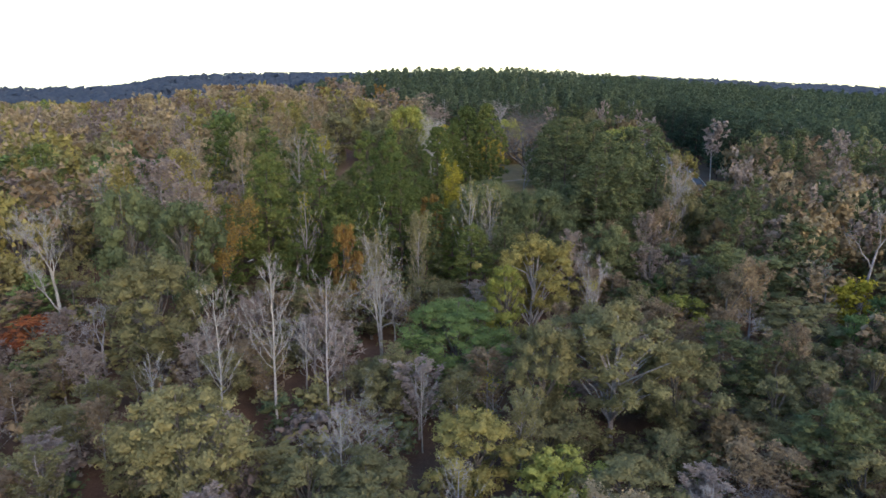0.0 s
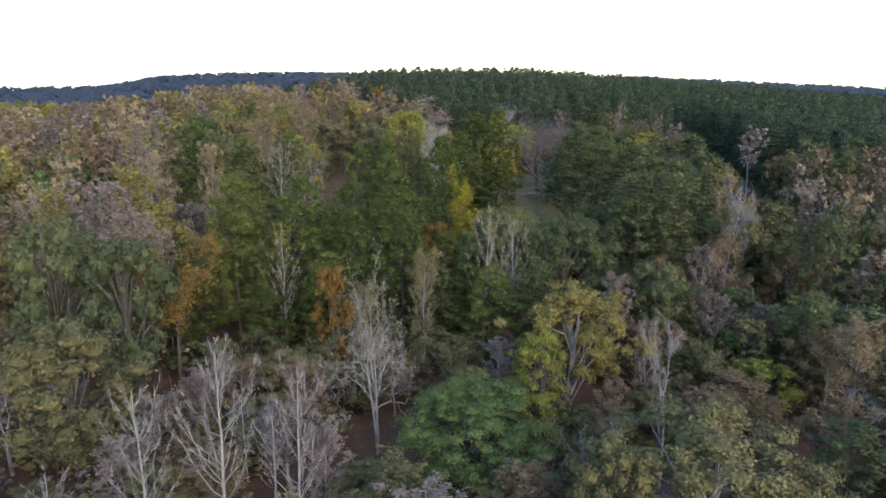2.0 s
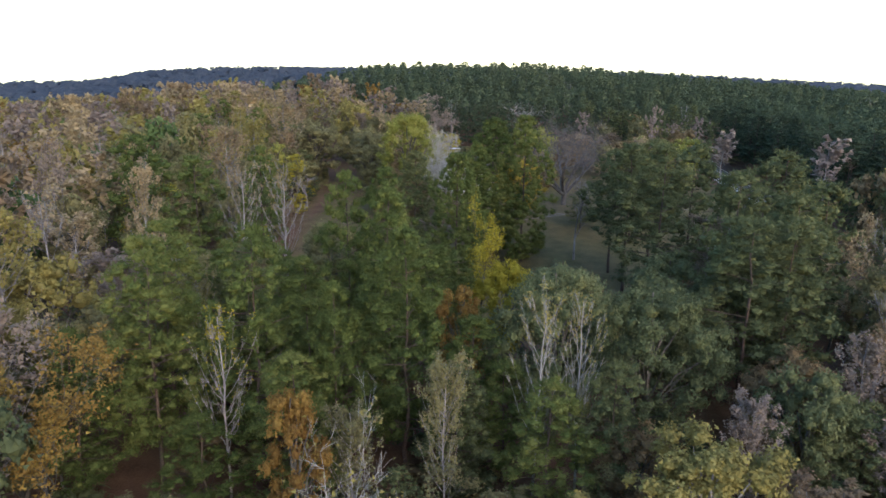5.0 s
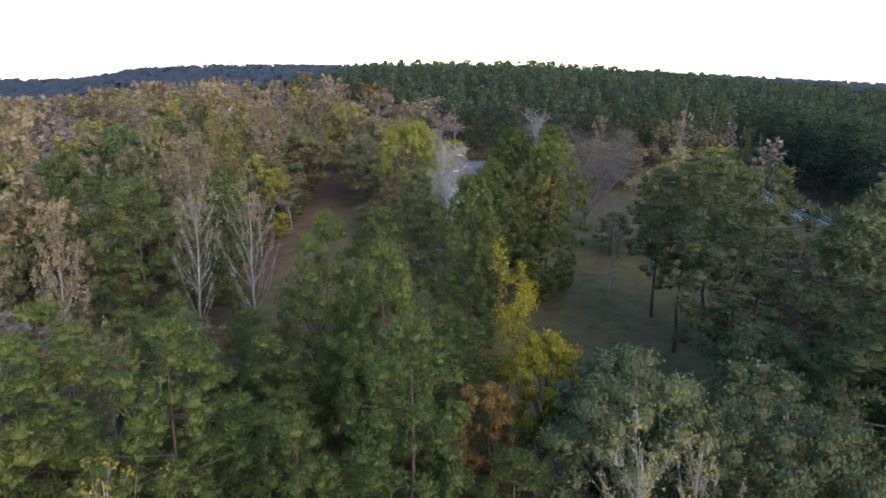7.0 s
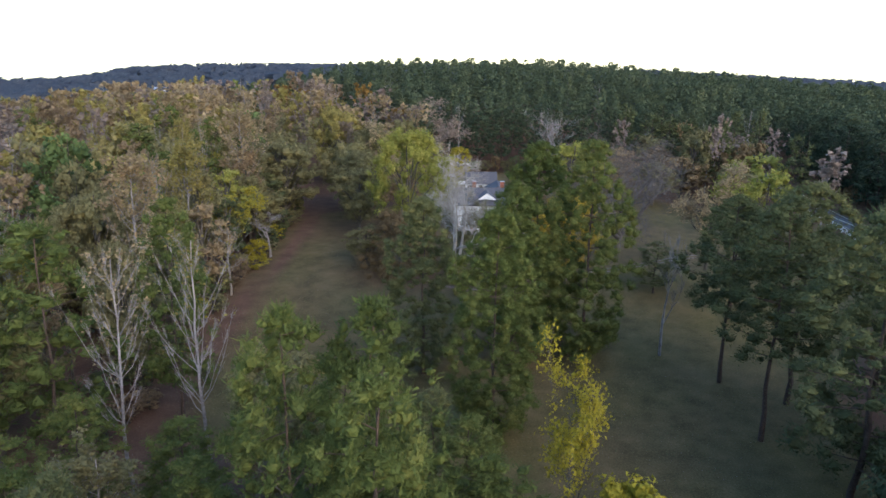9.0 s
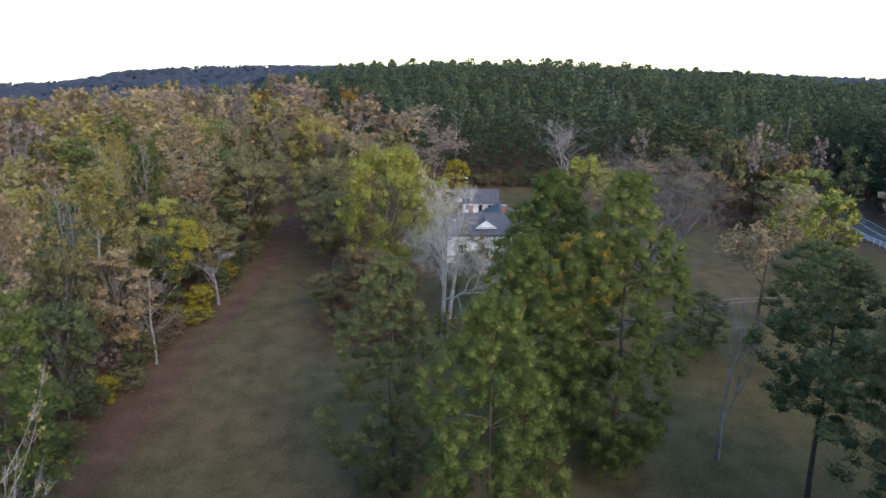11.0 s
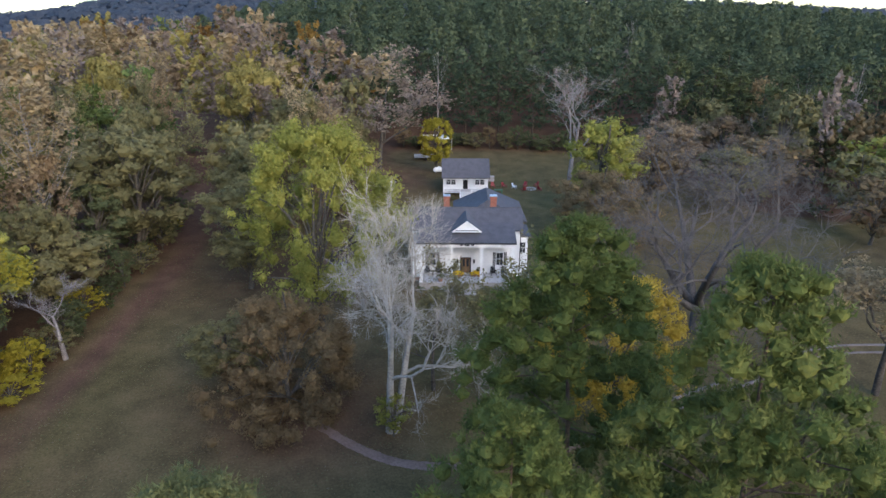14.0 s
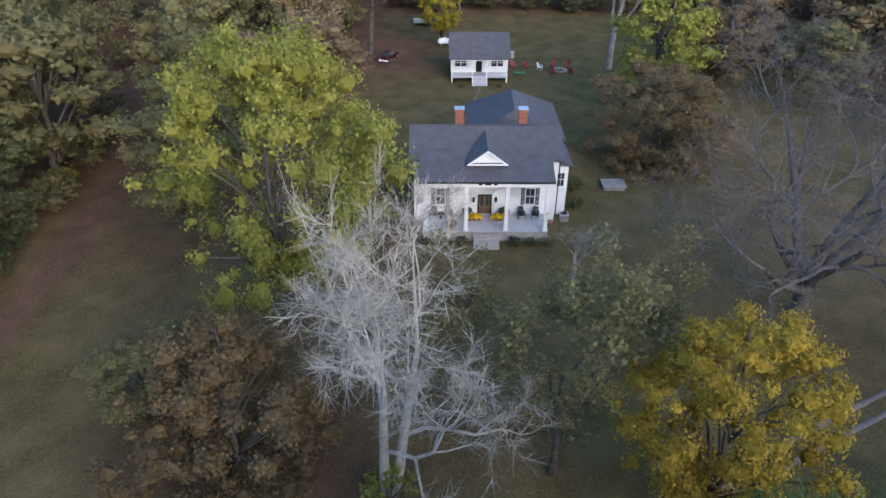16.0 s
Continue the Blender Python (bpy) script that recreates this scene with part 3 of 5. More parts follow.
# forms: the full ones stand close to the flight line, "_mid" and "_far" further off
SHAPES = {
    "round": [broadleaf(s, 18, 11, leaves=9000, size=0.19, clumps=105) for s in (11, 12, 13)],
    "round_mid": [broadleaf(s, 18, 11, leaves=4200, size=0.25, clumps=85) for s in (11, 12, 13, 14)],
    "round_far": [broadleaf(s, 18, 11, leaves=800, size=0.52, clumps=60, ball=BALL) for s in (15, 16, 17)],
    "tall": [broadleaf(s, 20, 8.5, leaves=7500, size=0.19, clumps=95) for s in (21, 22, 23)],
    "tall_mid": [broadleaf(s, 20, 8.5, leaves=3800, size=0.24, clumps=80) for s in (21, 22, 23)],
    "tall_far": [broadleaf(s, 20, 8.5, leaves=800, size=0.5, clumps=55, ball=BALL) for s in (25, 26)],
    "open": [broadleaf(s, 19, 13, leaves=16000, size=0.16, clumps=120, ragged=0.085, puff=0.72, low=0.15) for s in (84, 89)],
    "sparse": [bare(s, 19, 9, leaves=5200, size=0.17, depth=3, twigs=900, spread=0.8, lift=0.16) for s in (8, 75, 58, 5)],
    "sparse_mid": [bare(s, 19, 9, leaves=3200, size=0.21, depth=3, kids=2, twigs=500, spread=0.8, lift=0.16) for s in (8, 75, 58)],
    "sparse_far": [bare(s, 19, 9, leaves=850, size=0.46, depth=2, kids=4, twigs=300, spread=0.8, lift=0.16) for s in (35, 36, 37)],
    "poplar": [poplar(s, 21, 7, branches=40, twigs=7, leaves=4600, size=0.17) for s in (101, 102, 103)],
    "poplar_mid": [poplar(s, 21, 7, branches=36, twigs=4, leaves=3000, size=0.22) for s in (101, 102, 103)],
    "poplar_far": [poplar(s, 21, 7, branches=22, twigs=2, leaves=700, size=0.48) for s in (104, 105)],
    "last": [poplar(s, 21, 7, branches=28, twigs=11, leaves=480, size=0.14, top=4.0, stout=0.75) for s in (106, 107, 108)],
    "last_mid": [poplar(s, 21, 7, branches=30, twigs=9, leaves=220, size=0.22, top=4.0, stout=0.75) for s in (106, 107)],
    "bare": [bare(s, 19, 9, depth=3, twigs=1500) for s in (7, 14, 75, 52)],
    "bare_far": [bare(s, 19, 9, depth=2, kids=4, twigs=600) for s in (48, 49)],
    "stems": [poplar(s, 21, 7, branches=30, twigs=10, low=0.3, stout=0.7) for s in (44, 45, 46)],
    "stems_far": [poplar(s, 21, 7, branches=26, twigs=6, stout=0.7) for s in (38, 39)],
    "crooked": [bare(s, 20, 13, leaves=700, size=0.15, stems=3, depth=3, kids=3, spread=0.85, lift=0.1, twigs=2000, twist=0.27, stout=1.0, bole=0.6, flare=0.22) for s in (33, 34)],
    "pine": [pine(s) for s in (51, 52, 53, 54, 55)],
    "pine_mid": [pine(s, clumps=130, needles=3600, size=0.34) for s in (56, 57, 58)],
    "pine_far": [pine(s, clumps=70, needles=1000, size=0.55, ball=BALL) for s in (61, 62, 63)],
    "tallpine": [pine(s, clumps=210, needles=12000, low=0.38) for s in (64, 65, 66)],
    "lawnpine": [pine(s, 28, 13, clumps=520, needles=52000, size=0.15, low=0.05, core=0.72, puff=1.2) for s in (91, 92, 93, 94)],
    "lush": [broadleaf(s, 24, 19, leaves=28000, size=0.16, clumps=210, low=0.0, ragged=0.055, core=0.5) for s in (81, 82, 83)],
    "mound": [broadleaf(s, 17, 16, leaves=24000, size=0.16, clumps=200, low=-0.3, ragged=0.06, core=0.55) for s in (87, 88)],
    "sycamore": [bare(s, 24, 16, stems=2, depth=3, kids=4, spread=0.85, lift=0.1, twigs=9000, twist=0.24, bole=0.8, stout=1.5, flare=0.16) for s in (22,)],
    "spreading": [bare(31, 23, 28, stems=6, depth=4, kids=3, spread=0.75, lift=0.12, twigs=12000, twist=0.22, stout=2.7, bole=0.55, flare=0.8)],
}
MASTERS = {}
SIZES = {"round": (18, 11), "tall": (20, 8.5), "open": (19, 13), "sparse": (19, 9), "poplar": (21, 7), "last": (21, 7), "bare": (19, 9), "stems": (21, 7), "crooked": (20, 13), "pine": (26, 10), "tallpine": (26, 10), "lawnpine": (28, 13),
         "sycamore": (24, 16), "spreading": (23, 28), "mound": (17, 16), "lush": (24, 19)}
NAMES = {"round": "broadleaf_tree", "tall": "broadleaf_tree", "open": "broadleaf_tree", "mound": "broadleaf_tree", "lush": "broadleaf_tree", "sparse": "thinning_tree", "poplar": "thinning_tree", "last": "thinning_tree",
         "bare": "bare_tree", "stems": "bare_tree", "crooked": "bare_tree", "sycamore": "bare_tree", "spreading": "bare_tree", "pine": "pine_tree", "tallpine": "pine_tree", "lawnpine": "pine_tree"}
HUES = {"bronze": "bronze-yellow", "leafgreen": "deep green", "pine": "green", "darkpine": "dark green", "green": "green", "olive": "olive-green", "lime": "yellow-green", "gold": "golden", "plantation": "deep green", "umber": "dark brown", "amber": "amber-yellow", "yellow": "bright yellow", "orange": "orange",
        "rust": "rust-red", "brown": "brown", "tan": "pale tan", "pink": "dusky pink", "white": "pale white", "grey": "grey", "dark": "dark brown", "bone": "bone-white"}
GROUPS = {"broadleaf_tree": "broadleaf trees", "thinning_tree": "thinning trees", "bare_tree": "bare trees", "pine_tree": "pines"}


def label_of(shape, hue, near):
    h = HUES[hue]
    if shape in ("pine", "tallpine", "lawnpine"):
        return f"tall {h} pine with bare lower trunk {near}"
    if shape == "stems":
        return f"straight leafless tree with {h} pole-like trunk {near}"
    if shape in ("bare", "crooked", "sycamore", "spreading"):
        return f"leafless {h}-barked tree with fine twigs {near}"
    if shape in ("poplar", "last"):
        return f"slender pale-barked tree with few last leaves {near}" if shape == "last" else f"slender tree with {h} autumn leaves {near}"
    if shape == "sparse":
        return f"thinning tree with last {h} leaves {near}"
    return f"leafy {h} tree with full crown {near}"


def master(shape, i, hue):
    """The shared meshes of one form in one colour: trunk, branches, crown or None."""
    (stem, limbs), leaves = SHAPES[shape][i]
    bark = {"white": PALE, "grey": GREY, "dark": ASH, "bone": BONE}.get(hue, REDBARK if "pine" in shape else (GREY if shape.startswith(("poplar", "last", "open")) else BARK))
    got = []
    for kind, data, mat in (("trunk", stem, bark), ("branchwork", limbs, bark), ("crown", leaves, LEAF.get(hue, LEAF["bronze"]))):
        key = (shape, i, kind, mat.name if mat else "")
        if data is not None and key not in MASTERS:
            MASTERS[key] = mesh(kind, *data[:2], mat, kind == "trunk")
            if len(data) == 3:
                MASTERS[key].attributes.new("tone", "FLOAT", "POINT").data.foreach_set("value", data[2].astype(np.float32))
        got.append(MASTERS.get(key))
    return got


TAKEN = []
COUNT = {}
pick = random.Random(5)


def away(x, y, top):
    """How far a tree stands from the flight line."""
    return max(1.5 * abs(x + 4), 1.6 * (40 - top), y - 235)


def tree(shape, hue, x, y, top, width, near="in the woodland"):
    """One tree: an empty at its foot, with trunk, branchwork and crown."""
    z = float(land(x, y)) - 0.15
    h0, w0 = SIZES[shape]
    k = (top - z) / h0
    d = away(x, y, top)
    form = shape
    for suffix in ("_mid", "_far") if d > 95 else ("_mid",) if d > 54 else ():
        form = shape + suffix if shape + suffix in SHAPES else form
    i = pick.randrange(len(SHAPES[form]))
    stem, limbs, leaves = master(form, i, hue)
    s = width / w0
    r = root(NAMES[shape], pose(x, y, z, 0, 0, pick.uniform(0, 360)) @ Matrix.Diagonal((s, s, k, 1)), label_of(shape, hue, near), "tree", GROUPS[NAMES[shape]])
    part("trunk", stem, None, r)
    tagged(part("branchwork", limbs, None, r), kind="stuff")
    if leaves:
        part("crown", leaves, None, r)
    TAKEN.append((x, y, width))
    COUNT[NAMES[shape]] = COUNT.get(NAMES[shape], 0) + 1
    return r


# ---- trees: those that stand out ----
W = "in the woodland"
tree("bare", "white", -61, 105, 20.5, 14)
tree("tall", "rust", -63.5, 101, 4.5, 9.5)
tree("bare", "grey", -50, 96, 8, 10)
tree("round", "olive", -40, 92, 19, 15)
tree("stems", "white", -20.2, 78, 18.5, 9)
tree("stems", "white", -26.4, 77, 15.5, 7)
tree("stems", "grey", -14, 80, 16.5, 8)
tree("crooked", "white", -9.2, 101, 21.5, 14)
tree("tall", "orange", -16.7, 116.5, 18.5, 6)
tree("open", "bronze", 15.3, 109, 17.5, 16)
tree("tall", "lime", 9.7, 99, 16, 7)
tree("lush", "leafgreen", 2.5, 93, 11.5, 18)
tree("open", "olive", 21, 77, 16.5, 18)
tree("round", "olive", 12.5, 76, 14.5, 9)
tree("round", "olive", 28, 75, 12, 10)
tree("round", "lime", 39.3, 108, 6.5, 10)
tree("bare", "grey", 43.7, 95, 7, 9)
tree("round", "green", 54, 117, 12.5, 18)
tree("round", "bronze", 4, 63.5, 8.5, 11)
tree("round", "lime", 12, 59.5, 6, 9)
tree("crooked", "white", -8.7, 69.5, 7, 14)
tree("round", "olive", -24, 59, 14.5, 13)
tree("bare", "grey", 22.4, 93.5, 16, 7)
tree("round", "olive", 55, 99, 9, 15)
tree("round", "yellow", 68, 109, 10, 8)
tree("bare", "grey", 75, 119, 20, 14)
tree("bare", "grey", 45.5, 138, 23.5, 11)
tree("round", "olive", 49, 143, 22.5, 11)
tree("sparse", "brown", 45.7, 133, 15.5, 9)
tree("pine", "darkpine", 37.2, 144, 23.5, 12)
tree("round", "green", -72.5, 149, 21, 14)
tree("last", "yellow", -25, 125, 18.5, 7)
tree("sparse", "pink", 64.5, 148.5, 24, 11)
tree("round", "bronze", 69.8, 205, 21.8, 12)
tree("lush", "green", 18, 134, 23, 17)
tree("lush", "green", 8.5, 136, 24.5, 16)
tree("last", "white", 4.6, 125.5, 20.5, 7)
tree("last", "white", 9, 126, 20, 6.5)
tree("pine", "darkpine", 31.6, 142, 24, 14)
tree("pine", "pine", -33, 128.5, 24.5, 11)
tree("sparse", "orange", -38.5, 117, 19, 11)
tree("round", "green", -41.6, 109, 25.5, 12)
tree("round", "green", -53, 114.5, 26, 15)
tree("sparse", "yellow", 1.6, 160, 21.8, 8)
tree("round", "yellow", 4.6, 155, 18.5, 10)
tree("pine", "pine", -16.8, 153, 27.5, 10)
tree("pine", "pine", -10.9, 146, 26.5, 10)
tree("pine", "pine", -11.8, 153, 28, 10)
tree("pine", "pine", -8, 131.5, 25, 11)
tree("pine", "pine", -14.8, 127.5, 20.5, 8)
tree("pine", "pine", -23.4, 131, 25, 11)
tree("pine", "pine", -34, 135.5, 24.5, 12)

L = "beside the lawn"
tree("lawnpine", "pine", -1.7, 187, 26.2, 11.5, L)
tree("lawnpine", "darkpine", -9.7, 203.5, 24.6, 12, L)
tree("lawnpine", "pine", 2.5, 205.7, 26, 11.5, L)
tree("lawnpine", "pine", 12.5, 207, 31.6, 13.3, L)
tree("lawnpine", "pine", 6.8, 216, 30.5, 14.5, L)
tree("tallpine", "darkpine", 29.7, 201.5, 25.5, 12, L)
tree("tallpine", "darkpine", 39, 222, 21.5, 12, L)
tree("pine", "darkpine", 29.5, 231, 12.5, 8, L)
tree("pine", "darkpine", 37, 160, 27, 13)
tree("pine", "darkpine", 45, 170, 27.5, 13)
tree("pine", "darkpine", 41, 151, 25.5, 12)
tree("round", "green", 10, 147, 20.4, 14)
tree("round", "green", 22, 147, 19, 13)
tree("round", "green", 27, 155, 20, 12)
tree("tall", "orange", -2, 143, 19.5, 6.5)
tree("pine", "darkpine", 33, 148, 23, 12)
tree("pine", "darkpine", 49, 159, 26, 12)
tree("pine", "darkpine", 52, 178, 28, 13)
tree("pine", "darkpine", 30.2, 172, 29.5, 15, L)
tree("tallpine", "darkpine", 29, 187.5, 28, 13, L)
tree("tallpine", "darkpine", 36, 196, 28, 14, L)
tree("pine", "darkpine", 39.3, 185, 28.5, 14, L)
tree("sparse", "gold", 43, 243, 24.5, 13, L)
tree("sparse", "lime", 47.4, 237, 24, 10, L)
tree("round", "lime", 78, 302, 22.5, 15, L)
tree("poplar", "tan", 76, 264.5, 24.5, 9, L)
tree("poplar", "tan", 89, 232.5, 25.5, 10)
tree("bare", "grey", 24, 209, 18.5, 8, L)
tree("pine", "pine", -60, 190, 28.5, 13)
tree("pine", "pine", -45.6, 180, 26, 12)
tree("pine", "pine", -37.3, 190.5, 26.5, 10)
tree("last", "gold", -36.5, 175.5, 25, 8.5)
tree("last", "bronze", -30.3, 178, 26, 8.5)
tree("poplar", "gold", -47, 163, 26, 6.5)
tree("sparse", "pink", -65, 173, 28.5, 11)
tree("round", "lime", 62, 262, 24, 11, L)
tree("poplar", "gold", -49.5, 211, 28.5, 10)
tree("poplar", "bronze", -48.5, 231, 28.5, 10)
tree("bare", "grey", -40.5, 250, 13, 11, L)
tree("sparse", "yellow", -47, 244.5, 18.5, 10, L)
tree("round", "yellow", -45, 245, 8.5, 7, L)
tree("round", "olive", -46.5, 260, 19, 15, L)
tree("stems", "white", -42.4, 229, 15, 9, L)
tree("poplar", "gold", -49.5, 266, 31, 11)
tree("round", "olive", -43, 279, 28.5, 18)
tree("round", "olive", -30, 292, 26, 15)
tree("round", "olive", -25, 268, 22, 13)
tree("round", "olive", -26, 280, 25, 14)
tree("round", "brown", -17, 292, 23, 13)
tree("sparse", "gold", -21, 300, 26, 12)
tree("round", "brown", -22, 283, 24, 13)

for k, hue in enumerate(("green", "olive", "gold", "olive", "green", "lime", "olive", "brown", "green", "olive")):
    tree("tall" if k % 3 else "round", hue, -46.5 - 2.5 * (k % 2), 214 + 7.4 * k, (20, 25, 22, 27)[k % 4], (9, 8, 10)[k % 3])

H = "near the white house"
tree("lush", "lime", -13.6, 255, 35.0, 19, H)
tree("sycamore", "bone", -4.6, 237.5, 28.5, 18, H)
tree("mound", "umber", -14.5, 240, 19.5, 15, H)
tree("spreading", "dark", 29.5, 256, 29, 38, H)
tree("mound", "umber", 24.5, 285, 20.5, 18, H)
tree("round", "lime", 27, 299, 25.5, 15, H)
tree("bare", "grey", 25.5, 317, 30, 19, H)
tree("round", "brown", 45, 318, 22, 14, H)
tree("round", "umber", 38, 306, 20, 13, H)
tree("round", "olive", 50, 301, 19.5, 13, H)
tree("round", "umber", 60, 309, 20.5, 14, H)
tree("round", "olive", 70, 296, 20, 12, H)
tree("round", "umber", 66, 284, 18, 11, H)
for px, py, top in ((6, 350, 27), (14, 353, 28), (22, 350, 27), (31, 352, 29), (40, 348, 27.5), (-3, 357, 29), (50, 347, 28), (60, 346, 28), (71, 345, 27), (82, 342, 28)):
    tree("pine", "plantation", px, py, top, 10, "at the plantation edge")
tree("round", "brown", 58, 324, 21.5, 14, H)
tree("round", "yellow", -1, 328, 20.5, 8, H)
tree("sparse", "pink", -12.5, 322, 31, 17, H)
tree("bare", "white", -30, 334, 30, 10)
tree("lush", "amber", 15.0, 236, 23, 13, H)
tree("bare", "white", 10.5, 258, 13.5, 7, H)
tree("sparse", "olive", -0.8, 244, 17.5, 8, H)
tree("round", "olive", -21, 244, 13.5, 9, H)
tree("sparse", "olive", 6.3, 240, 21, 11, H)
tree("sparse", "olive", 9.5, 246, 18.5, 9, H)

# ---- trees: the woods between and behind ----
MIXES = {
    "start": [("sparse", "olive", 5), ("round", "olive", 3), ("poplar", "brown", 3), ("tall", "leafgreen", 1), ("tall", "olive", 4), ("stems", "white", 2), ("poplar", "tan", 3), ("poplar", "olive", 3), ("sparse", "gold", 1), ("last", "yellow", 1)],
    "startright": [("poplar", "brown", 3), ("tall", "leafgreen", 1), ("pine", "darkpine", 1.5), ("sparse", "brown", 3), ("sparse", "olive", 4), ("tall", "olive", 3), ("round", "umber", 2), ("bare", "grey", 1)],
    "pines": [("pine", "pine", 8), ("pine", "darkpine", 3), ("poplar", "olive", 1), ("last", "yellow", 1)],
    "autumn": [("poplar", "gold", 4), ("poplar", "bronze", 4), ("round", "bronze", 3), ("poplar", "pink", 3), ("round", "olive", 4), ("sparse", "brown", 2), ("poplar", "tan", 3), ("sparse", "gold", 2), ("last", "gold", 2), ("pine", "pine", 1), ("round", "leafgreen", 1), ("sparse", "orange", 0.7)],
    "edge": [("round", "olive", 5), ("tall", "leafgreen", 2), ("pine", "pine", 2), ("poplar", "bronze", 3), ("last", "gold", 2), ("sparse", "yellow", 1), ("sparse", "brown", 2), ("sparse", "olive", 3)],
    "nearright": [("pine", "darkpine", 5), ("round", "green", 2), ("poplar", "brown", 3), ("round", "umber", 3), ("sparse", "gold", 1), ("poplar", "pink", 2)],
    "dark": [("pine", "darkpine", 7), ("round", "umber", 2), ("poplar", "tan", 1), ("round", "olive", 2), ("stems", "grey", 1)],
}


def zone(x, y):
    if y < 118:
        return "startright" if x > 26 else "start"
    if y < 170 and -42 < x < 12:
        return "pines"
    if x > 0 and y < 200:
        return "nearright"
    if x > 20 and y < 345:
        return "dark"
    if -78 < x < -30 and 195 < y < 300:
        return "edge"
    return "autumn"


def planted(x, y):
    return (y > 345 and x > -8 - 0.75 * (y - 345)) or (x > float(road_x(y)) + 6 and y > 225)


def in_view(x, y):
    return abs(x) < 24 + 0.66 * (y + 4)


fill = random.Random(77)
BACK = []
y = 26.0
while y < 620:
    gap = 5.8 if y < 120 else 6.8 if y < 345 else 6.2 + 0.014 * (y - 345)
    x = -(40 + 0.75 * y)
    while x < 40 + 0.75 * y:
        px, py = x + fill.uniform(-2.4, 2.4), y + fill.uniform(-2.4, 2.4)
        x += gap
        if not in_view(px, py) or float(open_ground(px, py)) > 0.02 or abs(px - float(road_x(py))) < 8.5 and 205 < py < 352 or abs(px - float(lane_x(py))) < 4.5 and 180 < py < 330:
            continue
        if any((px - a) ** 2 + (py - b) ** 2 < (0.36 * w + 1.8) ** 2 for a, b, w in TAKEN if abs(py - b) < 14):
            continue
        if 3 < px < 28 and 150 < py < 172:
            continue
        pl = planted(px, py)
        if pl and py > 485:
            continue
        mix = MIXES["dark" if pl else zone(px, py)]
        shape, hue, _ = fill.choices(mix, [m[2] for m in mix])[0]
        if pl:
            shape, hue = ("pine", "plantation") if fill.random() < 0.985 else ("stems", "grey")
        z = float(land(px, py))
        roomy = not pl and zone(px, py) == "autumn"
        if roomy and fill.random() < 0.46:
            continue
        high = fill.uniform(9, 16.5) if py < 120 else (fill.uniform(19.8, 23.2) if pl else fill.uniform(15, 24.5))
        if roomy and px < -30:
            high = fill.uniform(19, 28)
        if py < 118 and abs(px) < 36:
            high = fill.uniform(7, 12)
        elif py < 108 and px < -36:
            high = fill.uniform(5, 10)
        elif py < 75:
            high *= 0.8
        elif 160 < py < 262 and 44 < px < 88:
            high = fill.uniform(7, 12)
        elif 120 < py < 200 and abs(px) < 50:
            high *= 0.84
        wide = {"pine": 9.2, "round": 10, "tall": 7.5, "poplar": 6.8, "last": 6, "stems": 6}.get(shape, 8.2) * (1.3 if roomy else 1.0) * (1 + 0.001 * max(0, py - 345)) * fill.uniform(0.8, 1.2)
        BACK.append((shape, hue, px, py, z + high, min(wide, (0.6 if roomy else 0.95 if py < 118 else 0.62) * high)))
    y += gap * 0.9

REST = []
for b in sorted(BACK, key=lambda b: (away(b[2], b[3], b[4]) > 200, away(b[2], b[3], b[4]))):
    if COUNT.get(NAMES[b[0]], 0) < 240 and b[3] < 350:
        tree(*b)
    else:
        REST.append(b)


def spire(seed, height=22.0, width=6.5, sprays=240, size=0.6, low=0.15):
    """A slender plantation conifer, light."""
    rng = np.random.default_rng(seed)
    e = rng.random(sprays) ** 0.8
    a = rng.uniform(0, 6.283, sprays)
    r = width / 2 * (1 - e) ** 0.45 * rng.uniform(0.55, 1.1, sprays) * (1 + 0.25 * np.sin(a * 3 + e * 25)) + 0.1
    d = np.stack([np.cos(a), np.sin(a), 0.5 + 0 * a], 1)
    at = np.stack([r * np.cos(a), r * np.sin(a), (low + (1 - low) * e) * height], 1)
    c = flakes(rng, at, d + rng.normal(scale=0.45, size=d.shape), size, 1.5)
    return (tubes([((0, 0, 0), (0, 0, height), 0.2, 0.05)], 4), tubes([((0, 0, low * height), (0.5, 0, low * height + 0.3), 0.05, 0.02)], 3)), c


# far trees share light meshes and are joined
for k in range(1000):
    py = fill.uniform(30, 345)
    px = fill.uniform(-1, 1) * (26 + 0.66 * py)
    if py > 175 and px > -36 and not planted(px, py) and fill.random() < 0.4:
        continue
    if float(open_ground(px, py)) > 0.02 or abs(px - float(road_x(py))) < 8.5 and 205 < py < 352 or abs(px - float(lane_x(py))) < 4.5 and 180 < py < 330:
        continue
    hue = fill.choice(["brown", "olive", "olive", "tan", "green"] if py < 120 or px < -36 else ["umber", "darkpine", "olive"])
    REST.append(("shrub", hue, px, py, float(land(px, py)) + fill.uniform(2.5, 7), fill.uniform(4, 6.5)))
for k in range(1450):
    py = fill.uniform(-55, 26) if k < 230 else fill.uniform(26, 350)
    px = fill.uniform(-85, 85) if k < 230 else fill.choice((-1, 1)) * (24 + 0.66 * (py + 4) + fill.uniform(0, 80))
    pl = planted(px, py)
    mix = MIXES[zone(px, py)]
    shape, hue, _ = ("pine", "plantation", 1) if pl else fill.choices(mix, [m[2] for m in mix])[0]
    high = fill.uniform(10, 16) if py < 120 else fill.uniform(16, 23)
    REST.append((shape if shape != "tall" else "round", hue, px, py, float(land(px, py)) + high, 0.55 * high))
